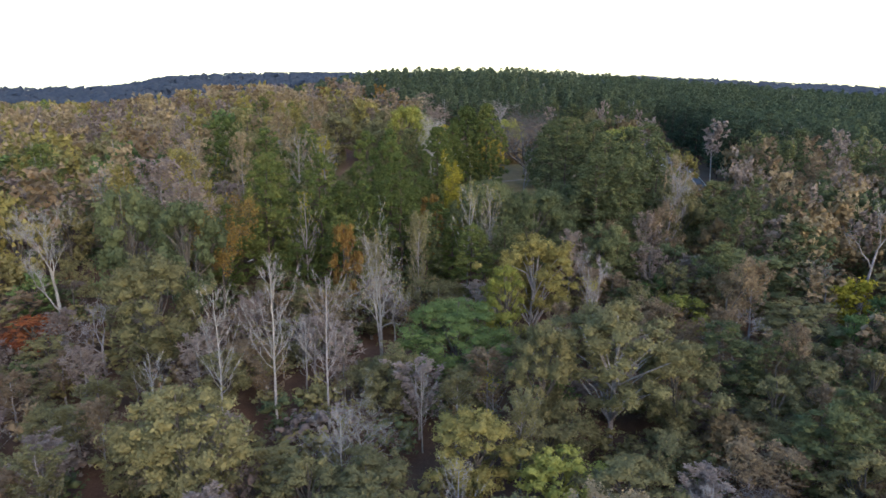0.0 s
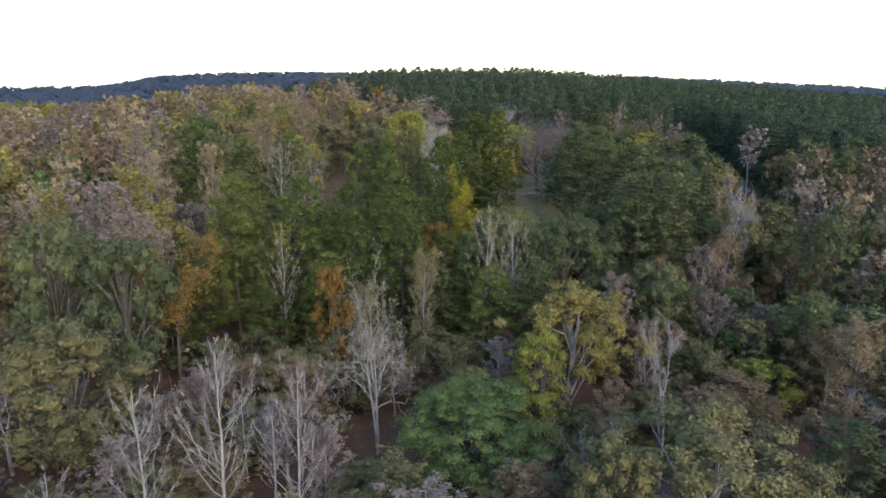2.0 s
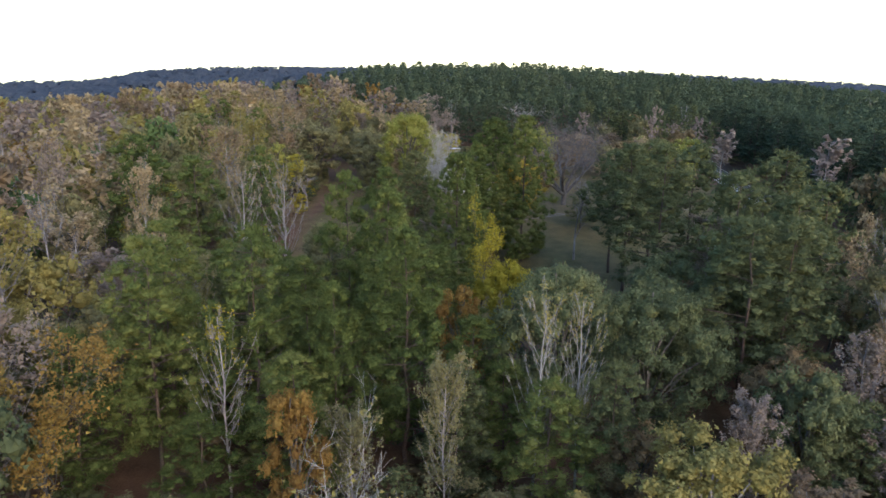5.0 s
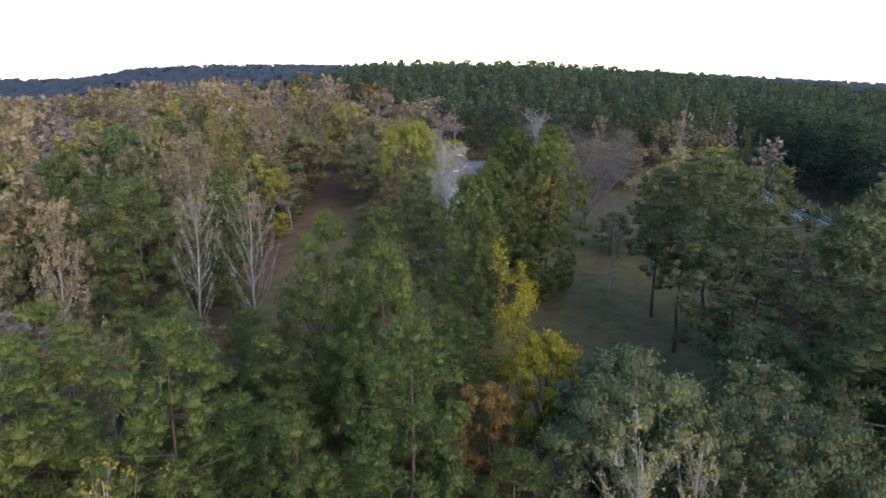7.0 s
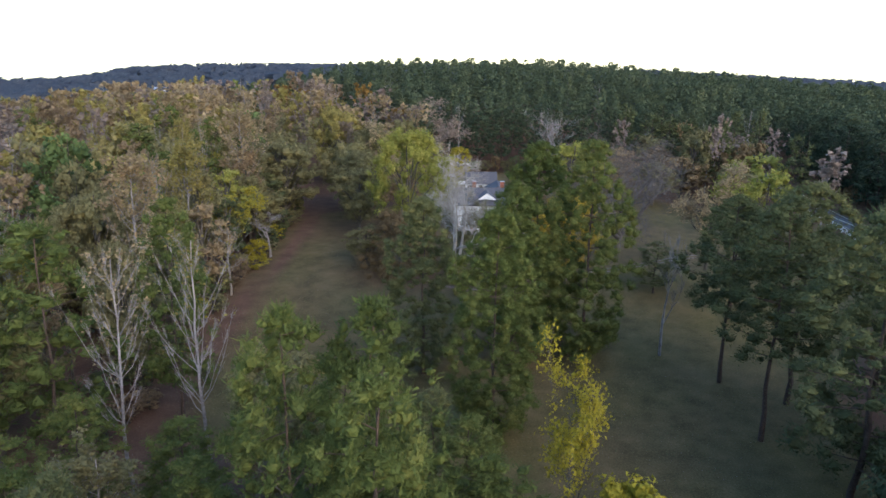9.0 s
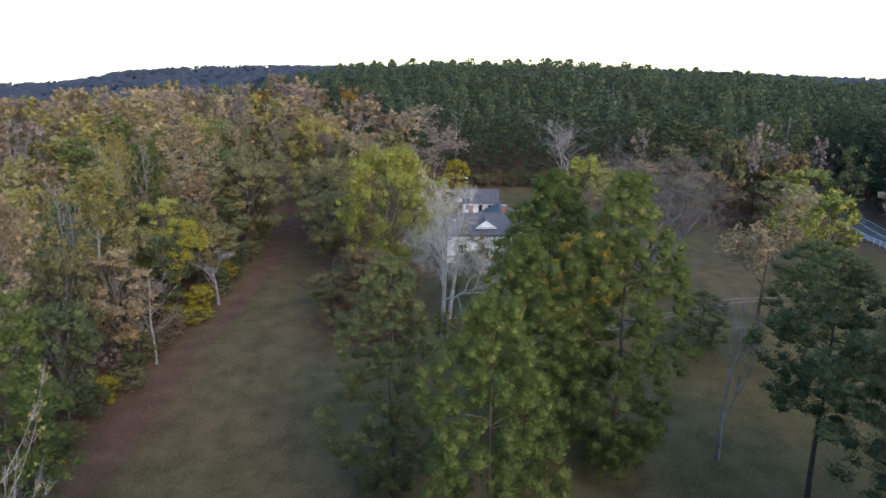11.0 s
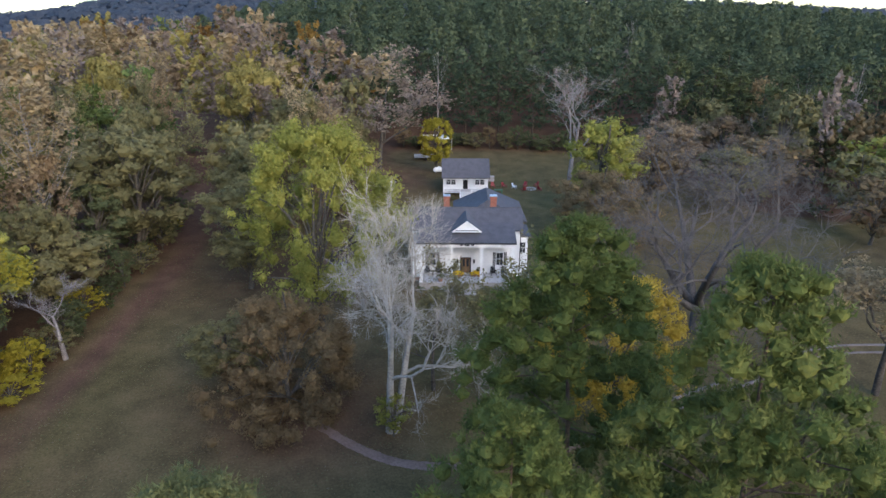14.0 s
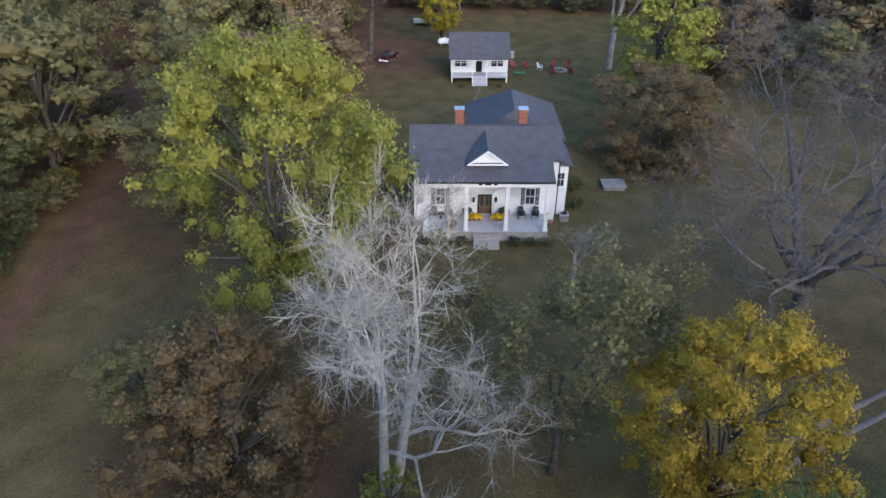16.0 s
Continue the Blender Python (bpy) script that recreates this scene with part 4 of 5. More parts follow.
LIGHT = {
    "shrub": [broadleaf(s, 6, 5, leaves=170, size=0.31, clumps=20, low=0.0, ball=BALL) for s in (85, 86)],
    "round": [broadleaf(s, 18, 11, leaves=320, size=0.68, clumps=40, ball=BALL) for s in (61, 62)],
    "sparse": [poplar(s, 19, 9, branches=16, twigs=2, leaves=330, size=0.66) for s in (65, 66)],
    "poplar": [poplar(s, 21, 7, branches=16, twigs=2, leaves=330, size=0.6) for s in (71, 72)],
    "bare": [bare(s, 19, 9, depth=2, kids=2, twigs=90) for s in (67,)],
    "stems": [poplar(s, 21, 7, branches=20, twigs=4) for s in (68,)],
    "pine": [spire(s, 26, 10, 200, 0.72) for s in (69, 70, 73, 74)],
    "round_far": [broadleaf(s, 18, 11, leaves=120, size=1.1, clumps=34, ball=BALL) for s in (75, 76)],
    "sparse_far": [broadleaf(s, 19, 9, leaves=150, size=0.9, clumps=30, puff=0.7, ball=BALL) for s in (77, 78)],
    "poplar_far": [broadleaf(s, 21, 7, leaves=150, size=0.85, clumps=30, puff=0.7, ball=BALL) for s in (77, 78)],
    "pine_far": [spire(s, 26, 10, 130, 0.95) for s in (79, 80)],
}
LIGHT["tall"], LIGHT["last"] = LIGHT["round"], LIGHT["stems"]
SIZES["shrub"] = (6, 5)


def stand(name, rows, material, label, wood=False):
    """Many far trees joined into one object."""
    rng = np.random.default_rng(9)
    got, tones = [], []
    for shape, hue, px, py, top, wide in rows:
        opts = LIGHT[shape + "_far"] if (py > 440 or not in_view(px, py)) and shape + "_far" in LIGHT else LIGHT[shape]
        got_wood, got_leaves = opts[int(rng.integers(len(opts)))]
        v, f = join(tri(got_wood[0]), tri(got_wood[1])) if wood else got_leaves[:2]
        h0, w0 = SIZES[shape]
        z = float(land(px, py))
        a = rng.uniform(0, 6.283)
        s = wide / w0
        c, d = math.cos(a) * s, math.sin(a) * s
        got.append((np.stack([v[:, 0] * c - v[:, 1] * d + px, v[:, 0] * d + v[:, 1] * c + py, v[:, 2] * (top - z) / h0 + z], 1), f))
        tones.append(np.full(len(v), rng.uniform(-0.14, 0.2)))
    if got:
        me = mesh(name, *join(*got), material, True)
        me.attributes.new("tone", "FLOAT", "POINT").data.foreach_set("value", np.concatenate(tones).astype(np.float32))
        tagged(new(name, me), label, "woodland", kind="stuff")


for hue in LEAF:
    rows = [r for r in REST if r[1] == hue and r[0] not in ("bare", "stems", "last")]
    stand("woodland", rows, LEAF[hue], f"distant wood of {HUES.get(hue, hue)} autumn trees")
stand("bare_woodland", [r for r in REST if r[0] in ("bare", "stems", "last")], GREY, "distant leafless grey trees in the wood", True)

# far hills; the blue of distance haze is painted into their leaf colour
rng = np.random.default_rng(3)
n = 8000
ang = rng.uniform(-0.75, 0.75, n)
dist = 640 + 2600 * rng.random(n) ** 1.6
fx, fy = np.sin(ang) * dist, np.cos(ang) * dist
keep = ~((fy < 640) & (np.abs(fx) < 500)) & (np.hypot(fx + 300, fy - 880) > 75)
fx, fy = fx[keep], fy[keep]
fz = land(fx, fy)
size = 14 + dist[keep] * 0.006
c = np.stack([fx, fy, fz], 1)
k = 17
d = sphere_points(rng, len(c) * k)
d[:, 2] = np.abs(d[:, 2])
at = np.repeat(c, k, 0) + d * np.repeat(size, k)[:, None] * [0.6, 0.6, 0.8] + [0, 0, 6]
sz = np.repeat(size, k) * 0.32
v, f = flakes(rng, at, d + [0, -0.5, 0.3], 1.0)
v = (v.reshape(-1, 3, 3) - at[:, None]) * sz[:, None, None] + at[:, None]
tagged(new("far_woodland", mesh("far_woodland", v.reshape(-1, 3), f, LEAF["far"])), "wooded hills on the horizon, coloured blue-grey with painted haze", "woodland", kind="stuff")

# ---- houses ----
BRICK = surface("red_brick", (0.198, 0.070, 0.048), (0.284, 0.117, 0.081), 3.0, 0.9, 0.2, 0.5)
BLACK = surface("black_painted_wood", (0.010, 0.010, 0.012), (0.024, 0.024, 0.027), 2.0, 0.8, 0.15, 0.1)
DOORWOOD = surface("stained_door_wood", (0.130, 0.070, 0.036), (0.210, 0.120, 0.060), 2.0, 0.5, 0.4, 0.2)
FLOORGREY = surface("grey_porch_boards", (0.330, 0.325, 0.340), (0.450, 0.440, 0.450), 1.5, 0.7, 0.3, 0.2)
STONE = surface("pale_concrete", (0.230, 0.208, 0.196), (0.340, 0.312, 0.296), 1.5, 0.9, 0.2, 0.4)
FLASH = surface("grey_metal", (0.300, 0.300, 0.310), (0.480, 0.480, 0.500), 2.0, 0.45, 0.5, 0.1, 8.0, 0.7)
RED = surface("red_paint", (0.190, 0.016, 0.020), (0.280, 0.030, 0.032), 2.0, 0.5, 0.4, 0.1)
MUM = surface("yellow_flowers", (0.450, 0.260, 0.010), (0.700, 0.480, 0.030), 6.0, 0.8, 0.2, 0.5)
MAROON = surface("maroon_car_paint", (0.040, 0.006, 0.010), (0.062, 0.010, 0.014), 2.0, 0.25, 0.5, 0.0)
CLAY = surface("clay_pot", (0.180, 0.085, 0.050), (0.260, 0.130, 0.080), 4.0, 0.9, 0.2, 0.2)
OLDWOOD = surface("weathered_planks", (0.150, 0.135, 0.125), (0.290, 0.265, 0.250), 1.5, 0.9, 0.2, 0.4)
glass, gn, gl, gb = shader("window_glass", 0.08, 0.6)
gb.inputs["Base Color"].default_value = (0.030, 0.033, 0.040, 1)


def window(parent, x, y, z0, z1, w, shutters=True):
    """A sash window in a wall that faces -y; frame, sill, panes, bars, shutters."""
    win = root("window", pose(x, y, z0), "", "")
    win.parent = parent
    h = z1 - z0
    t = 0.07
    part("frame", boxes(((-w / 2 - t, -0.06, -t), (-w / 2, 0.05, h + t)), ((w / 2, -0.06, -t), (w / 2 + t, 0.05, h + t)), ((-w / 2, -0.06, h), (w / 2, 0.05, h + t)), ((-w / 2, -0.04, h / 2 - 0.03), (w / 2, 0.03, h / 2 + 0.03)), ((-0.015, -0.03, 0), (0.015, 0.02, h))), WHITE, win)
    part("sill", boxes(((-w / 2 - 0.12, -0.14, -0.09), (w / 2 + 0.12, 0.05, -0.03)), bevel=0.01), WHITE, win)
    part("pane", boxes(((-w / 2, -0.005, 0.0), (w / 2, 0.012, h / 2 - 0.03))), glass, win)
    part("pane", boxes(((-w / 2, 0.002, h / 2 + 0.03), (w / 2, 0.018, h))), glass, win)
    if shutters:
        for sx in (-1, 1):
            bm = bmesh.new()
            x0 = sx * (w / 2 + 0.3)
            box(bm, (x0 - 0.19, -0.05, -0.1), (x0 - 0.13, -0.01, h + 0.1))
            box(bm, (x0 + 0.13, -0.05, -0.1), (x0 + 0.19, -0.01, h + 0.1))
            for k in range(14):
                zz = -0.1 + (h + 0.2) * k / 14
                box(bm, (x0 - 0.13, -0.04, zz), (x0 + 0.13, -0.012, zz + 0.09))
            part("shutter", bm, BLACK, win, "black louvred shutter")
    return win


def clapboards(parent, x0, x1, y, z0, z1, holes=(), step=0.16):
    """Overlapping boards on a wall that faces -y, left open at the holes (x0, x1, z0, z1)."""
    bm = bmesh.new()
    z = z0
    while z < z1 - 0.01:
        t = min(z + step, z1)
        cuts = sorted((h[0], h[1]) for h in holes if h[2] < t - 0.02 and h[3] > z + 0.02)
        a = x0
        for c0, c1 in cuts + [(x1, x1)]:
            if c0 - a > 0.02:
                solid(bm, [(a, y - 0.035, z), (c0, y - 0.035, z), (c0, y - 0.008, t), (a, y - 0.008, t), (a, y, z), (c0, y, z)], [(0, 1, 2, 3), (0, 4, 5, 1)])
            a = c1
        z = t
    return part("siding", bm, WHITE, parent)


def gable_roof(bm, x0, x1, yf, yr, yb, zf, zr, zb, t=0.16):
    """A thick two-sided roof, ridge along x."""
    pts = []
    for x in (x0, x1):
        pts += [(x, yf, zf), (x, yr, zr), (x, yb, zb), (x, yb, zb - t), (x, yr, zr - t), (x, yf, zf - t)]
    f = [(0, 1, 4, 5), (1, 2, 3, 4), (11, 10, 7, 6), (10, 9, 8, 7)] + [(i, i + 6, (i + 1) % 6 + 6, (i + 1) % 6) for i in range(6)]
    return solid(bm, pts, f)


def column(parent, x, y, z0, z1, w=0.36):
    bm = bmesh.new()
    box(bm, (x - w / 2, y - w / 2, z0 + 0.22), (x + w / 2, y + w / 2, z1 - 0.2), 0.02)
    box(bm, (x - w / 2 - 0.06, y - w / 2 - 0.06, z0), (x + w / 2 + 0.06, y + w / 2 + 0.06, z0 + 0.22), 0.02)
    box(bm, (x - w / 2 - 0.05, y - w / 2 - 0.05, z1 - 0.2), (x + w / 2 + 0.05, y + w / 2 + 0.05, z1), 0.02)
    return part("column", bm, WHITE, parent)


house = root("house", pose(3.3, 267.5, 4.9), "white clapboard house with tall columned porch and grey roof", "house")
# floor of the porch 1.15 above the lawn; wall 3.2 behind the columns
FL, WY, EZ = 1.15, 3.2, 6.62
doorway = (-0.62, 0.62, FL, FL + 2.15)
wins = [(-4.45, 2.3, 4.05), (4.55, 2.3, 4.05)]
holes = [(doorway[0] - 0.1, doorway[1] + 0.1, doorway[2], doorway[3] + 0.1)] + [(x - 0.5, x + 0.5, a - 0.08, b + 0.08) for x, a, b in wins]
bm = bmesh.new()
edges = [-7.1] + sorted(v for h in holes for v in (h[0], h[1])) + [7.1]
for a, b in zip(edges[::2], edges[1::2]):
    box(bm, (a, WY, 0), (b, WY + 0.2, EZ + 0.3))
for a, b, c, d in holes:
    box(bm, (a, WY, 0), (b, WY + 0.2, c))
    box(bm, (a, WY, d), (b, WY + 0.2, EZ + 0.3))
box(bm, (-7.1, WY + 0.2, 0), (-6.9, WY + 8.0, EZ + 0.3))
box(bm, (6.9, WY + 0.2, 0), (7.1, WY + 8.0, EZ + 0.3))
box(bm, (-6.9, WY + 7.8, 0), (6.9, WY + 8.0, EZ + 0.3))
for sx in (-7.0, 7.0):
    solid(bm, [(sx - 0.1, WY, EZ + 0.3), (sx - 0.1, WY + 8, EZ + 0.3), (sx - 0.1, WY + 3.6, EZ + 2.4), (sx + 0.1, WY, EZ + 0.3), (sx + 0.1, WY + 8, EZ + 0.3), (sx + 0.1, WY + 3.6, EZ + 2.4)],
          [(0, 1, 2), (3, 5, 4), (0, 3, 4, 1), (1, 4, 5, 2), (2, 5, 3, 0)])
part("wall", bm, WHITE, house)
clapboards(house, -7.1, 7.1, WY, FL, EZ, holes)
part("interior_floor", boxes(((-6.9, WY + 0.2, FL - 0.2), (6.9, WY + 7.8, FL))), DOORWOOD, house)
part("foundation", boxes(((-7.14, WY - 0.04, -0.3), (7.14, WY + 8.04, 0.5))), BRICK, house)
bm = gable_roof(bmesh.new(), -7.55, 7.6, WY - 0.45, 6.7, WY + 8.6, EZ + 0.72, 9.35, EZ + 0.5)
roof = part("roof", bm, SLATE, house, "blue-grey shingle roof")
part("ridge_cap", boxes(((-7.55, 6.58, 9.33), (7.6, 6.82, 9.39)), bevel=0.02), SLATE, roof)
part("porch_roof", solid(bmesh.new(), [(-6.5, -0.42, EZ), (6.35, -0.42, EZ), (6.35, WY + 0.9, 8.06), (-6.5, WY + 0.9, 8.06), (-6.5, -0.42, EZ - 0.14), (6.35, -0.42, EZ - 0.14), (6.35, WY + 0.9, 7.86), (-6.5, WY + 0.9, 7.86)],
     [(0, 1, 2, 3), (7, 6, 5, 4), (0, 4, 5, 1), (1, 5, 6, 2), (2, 6, 7, 3), (3, 7, 4, 0)]), SLATE, house)
part("fascia", boxes(((-6.5, -0.47, EZ - 0.16), (6.35, -0.42, EZ + 0.02))), BLACK, house, "dark gutter along the porch eave")
part("porch_ceiling", boxes(((-6.3, -0.2, EZ - 0.22), (6.2, WY, EZ - 0.15))), WHITE, house)
part("beam", boxes(((-6.3, -0.22, EZ - 0.62), (6.2, 0.2, EZ - 0.16)), bevel=0.02), WHITE, house)
for sx in (-6.3, 5.85):
    part("side_beam", boxes(((sx, 0.2, EZ - 0.62), (sx + 0.35, WY - 0.04, EZ - 0.225))), WHITE, house)
for x in (-5.9, -1.98, 1.9, 5.75):
    column(house, x, 0, FL, EZ - 0.62)
for x in (-6.9, 6.9):
    part("corner_board", boxes(((x - 0.2, WY - 0.06, 0.5), (x + 0.2, WY + 0.02, EZ + 0.5))), WHITE, house)
for x, y in ((-7.2, WY - 0.1), (7.22, WY - 0.1)):
    bm = bmesh.new()
    bmesh.ops.create_cone(bm, cap_ends=True, segments=8, radius1=0.06, radius2=0.06, depth=EZ + 0.4, matrix=Matrix.Translation((x, y, EZ / 2 + 0.2)))
    part("downpipe", bm, BLACK, house)
# porch deck
deck = part("porch_deck", boxes(((-6.15, -0.2, 0), (6.0, WY - 0.04, FL - 0.06))), STONE, house)
for k in range(42):
    x = -6.2 + 12.25 * k / 42
    part("plank", boxes(((x + 0.005, -0.26, FL - 0.058), (x + 0.287, WY - 0.04, FL))), FLOORGREY, deck)
bm = bmesh.new()
for k in range(5):
    box(bm, (-1.25, -0.26 - 0.3 * (k + 1), -0.2), (1.25, -0.26 - 0.3 * k, FL - 0.2 * (k + 1) - 0.02), 0.015)
part("front_steps", bm, STONE, house, "pale concrete front steps")
# front door
door = part("front_door", boxes(((-0.55, WY + 0.05, FL), (0.55, WY + 0.1, FL + 2.08))), DOORWOOD, house, "brown double front door with glass panes")
part("door_frame", boxes(((-0.72, WY - 0.07, FL), (-0.55, WY + 0.12, FL + 2.2)), ((0.55, WY - 0.07, FL), (0.72, WY + 0.12, FL + 2.2)), ((-0.55, WY - 0.07, FL + 2.08), (0.55, WY + 0.12, FL + 2.2))), BLACK, door)
for sx in (-0.27, 0.27):
    part("door_glass", boxes(((sx - 0.16, WY + 0.03, FL + 0.9), (sx + 0.16, WY + 0.052, FL + 1.95))), glass, door)
    part("door_panel", boxes(((sx - 0.18, WY + 0.02, FL + 0.15), (sx + 0.18, WY + 0.052, FL + 0.75)), bevel=0.01), DOORWOOD, door)
for sx in (-1.12, 1.12):
    bm = bmesh.new()
    box(bm, (sx - 0.11, WY - 0.28, FL + 1.45), (sx + 0.11, WY - 0.08, FL + 1.85), 0.03)
    bmesh.ops.create_cone(bm, cap_ends=True, segments=6, radius1=0.17, radius2=0.02, depth=0.16, matrix=Matrix.Translation((sx, WY - 0.18, FL + 1.93)))
    box(bm, (sx - 0.03, WY - 0.1, FL + 1.6), (sx + 0.03, WY - 0.03, FL + 1.7))
    part("wall_lantern", bm, BLACK, house, "black wall lantern beside the door")
for x, a, b in wins:
    window(house, x, WY, a, b, 0.86)
for x, w in ((-0.72, 0.32), (0.0, 0.62), (0.72, 0.32)):
    part("plaque", boxes(((x - w / 2, -0.27, EZ - 0.42), (x + w / 2, -0.22, EZ - 0.26)), bevel=0.01), BLACK, house)
# gable dormer
dorm = part("dormer", solid(bmesh.new(), [(-1.6, 1.4, 7.75), (1.6, 1.4, 7.75), (0, 1.4, 8.95), (-1.6, 4.0, 7.75), (1.6, 4.0, 7.75), (0, 6.2, 8.95)], [(0, 1, 2), (0, 3, 4, 1), (0, 2, 5, 3), (1, 4, 5, 2), (3, 5, 4)]), WHITE, house)
bm = bmesh.new()
for sx in (-1, 1):
    solid(bm, [(sx * 1.98, 1.15, 7.66), (0, 1.15, 9.12), (0, 6.5, 9.12), (sx * 1.98, 3.6, 7.66), (sx * 1.98, 1.15, 7.56), (0, 1.15, 9.02), (0, 6.5, 9.02), (sx * 1.98, 3.6, 7.56)],
          [(0, 1, 2, 3), (7, 6, 5, 4), (0, 4, 5, 1), (0, 3, 7, 4), (1, 5, 6, 2), (2, 6, 7, 3)])
part("dormer_roof", bm, SLATE, dorm)
bm = bmesh.new()
for sx in (-1, 1):
    solid(bm, [(sx * 2.0, 1.10, 7.60), (0, 1.10, 9.10), (0, 1.10, 8.92), (sx * 1.75, 1.10, 7.60), (sx * 2.0, 1.15, 7.60), (0, 1.15, 9.10), (0, 1.15, 8.92), (sx * 1.75, 1.15, 7.60)],
          [(0, 1, 2, 3), (4, 7, 6, 5), (0, 4, 5, 1), (2, 6, 7, 3)])
box(bm, (-1.9, 1.12, 7.58), (1.9, 1.3, 7.68))
part("dormer_trim", bm, WHITE, dorm)
# chimneys
for x in (-2.55, 3.85):
    bm = bmesh.new()
    rnd = random.Random(4)
    box(bm, (x - 0.40, 7.4, 4.0), (x + 0.40, 8.2, 10.62))
    for k in range(22):
        z = 8.8 + 0.085 * k
        for j in range(4):
            o = 0.1 if k % 2 else 0.0
            a = x - 0.42 + 0.21 * j + (o if j else 0)
            box(bm, (a + 0.006, 7.385, z + 0.006), (min(a + 0.2 + (o if j == 0 else 0), x + 0.42), 7.4, z + 0.079))
    box(bm, (x - 0.47, 7.33, 10.3), (x + 0.47, 8.27, 10.5), 0.02)
    ch = part("chimney", bm, BRICK, house, "red brick chimney with a metal cap")
    part("cap", boxes(((x - 0.5, 7.3, 10.66), (x + 0.5, 8.3, 10.72)), ((x - 0.36, 7.44, 10.5), (x + 0.36, 8.16, 10.66)), bevel=0.01), FLASH, ch)
# rear wing with hipped roof
part("rear_wing", boxes(((-0.9, 11.2, 0), (8.4, 20.0, 6.2))), WHITE, house)
part("rear_roof", solid(bmesh.new(), [(-1.4, 10.0, 6.3), (8.9, 10.0, 6.3), (8.9, 20.5, 6.3), (-1.4, 20.5, 6.3), (3.4, 11.4, 9.1), (3.4, 16.0, 9.7), (-1.4, 10.0, 6.15), (8.9, 10.0, 6.15), (8.9, 20.5, 6.15), (-1.4, 20.5, 6.15)],
     [(0, 1, 4), (1, 2, 5), (1, 5, 4), (2, 3, 5), (3, 0, 4), (3, 4, 5), (0, 6, 7, 1), (1, 7, 8, 2), (2, 8, 9, 3), (3, 9, 6, 0), (6, 9, 8, 7)]), SLATE, house)
# side bay
bay = part("side_bay", boxes(((7.1, 5.0, 0), (8.5, 10.0, 5.6))), WHITE, house)
part("bay_roof", solid(bmesh.new(), [(7.1, 4.7, 6.35), (8.9, 4.7, 5.72), (8.9, 10.3, 5.72), (7.1, 10.3, 6.35), (7.1, 4.7, 6.2), (8.9, 4.7, 5.6), (8.9, 10.3, 5.6), (7.1, 10.3, 6.2)],
     [(0, 1, 2, 3), (7, 6, 5, 4), (0, 4, 5, 1), (1, 5, 6, 2), (2, 6, 7, 3), (3, 7, 4, 0)]), SLATE, bay)
window(house, 7.8, 4.99, 3.4, 4.9, 0.7, False)
ac = root("air_conditioner", pose(11.6, 271.3, 4.85), "grey outdoor air conditioning unit beside the house", "air conditioner")
part("casing", boxes(((-0.45, -0.4, 0), (0.45, 0.4, 0.9)), bevel=0.04), FLASH, ac)
bm = bmesh.new()
bmesh.ops.create_cone(bm, cap_ends=True, segments=16, radius1=0.34, radius2=0.34, depth=0.05, matrix=Matrix.Translation((0, 0, 0.93)))
part("fan_grille", bm, BLACK, ac)


# ---- the cottage ----
cot = root("cottage", pose(4.8, 311.0, 5.55), "small white cottage with railed porch and grey roof", "house")
CF, CW, CE = 1.0, 1.9, 3.75
cwins = [(-2.75, 1.9, 3.0), (2.75, 1.9, 3.0)]
choles = [(-0.47, 0.47, CF, CF + 2.1)] + [(x - 0.95, x + 0.95, a - 0.05, b + 0.05) for x, a, b in cwins]
bm = bmesh.new()
edges = [-4.2] + sorted(v for h in choles for v in (h[0], h[1])) + [4.2]
for a, b in zip(edges[::2], edges[1::2]):
    box(bm, (a, CW, 0.3), (b, CW + 0.18, CE + 0.4))
for a, b, c, d in choles:
    box(bm, (a, CW, 0.3), (b, CW + 0.18, c))
    box(bm, (a, CW, d), (b, CW + 0.18, CE + 0.4))
box(bm, (-4.2, CW + 0.18, 0.3), (-4.02, 7.2, CE + 0.1))
box(bm, (4.02, CW + 0.18, 0.3), (4.2, 7.2, CE + 0.1))
box(bm, (-4.02, 7.02, 0.3), (4.02, 7.2, CE + 0.1))
for sx in (-4.11, 4.11):
    solid(bm, [(sx - 0.09, CW, CE + 0.1), (sx - 0.09, 7.2, CE + 0.1), (sx - 0.09, 3.6, CE + 2.5), (sx + 0.09, CW, CE + 0.1), (sx + 0.09, 7.2, CE + 0.1), (sx + 0.09, 3.6, CE + 2.5)], [(0, 1, 2), (3, 5, 4), (0, 3, 4, 1), (1, 4, 5, 2), (2, 5, 3, 0)])
part("wall", bm, WHITE, cot)
clapboards(cot, -4.2, 4.2, CW, CF, CE, choles)
part("roof", gable_roof(bmesh.new(), -4.55, 4.55, -0.35, 3.6, 7.6, CE, 6.6, CE), SLATE, cot, "blue-grey shingle roof")
part("floor", boxes(((-4.25, -0.1, CF - 0.22), (4.25, CW - 0.04, CF))), FLOORGREY, cot)
part("eave_beam", boxes(((-4.25, -0.05, CE - 0.42), (4.25, 0.15, CE - 0.18))), WHITE, cot)
for x in (-4.1, -1.05, 1.05, 4.1):
    part("post", boxes(((x - 0.08, -0.03, 0), (x + 0.08, 0.13, CE - 0.42)), bevel=0.01), WHITE, cot)
    part("pier", boxes(((x - 0.15, CW + 0.2, -0.2), (x + 0.15, CW + 0.5, 0.3))), BRICK, cot)
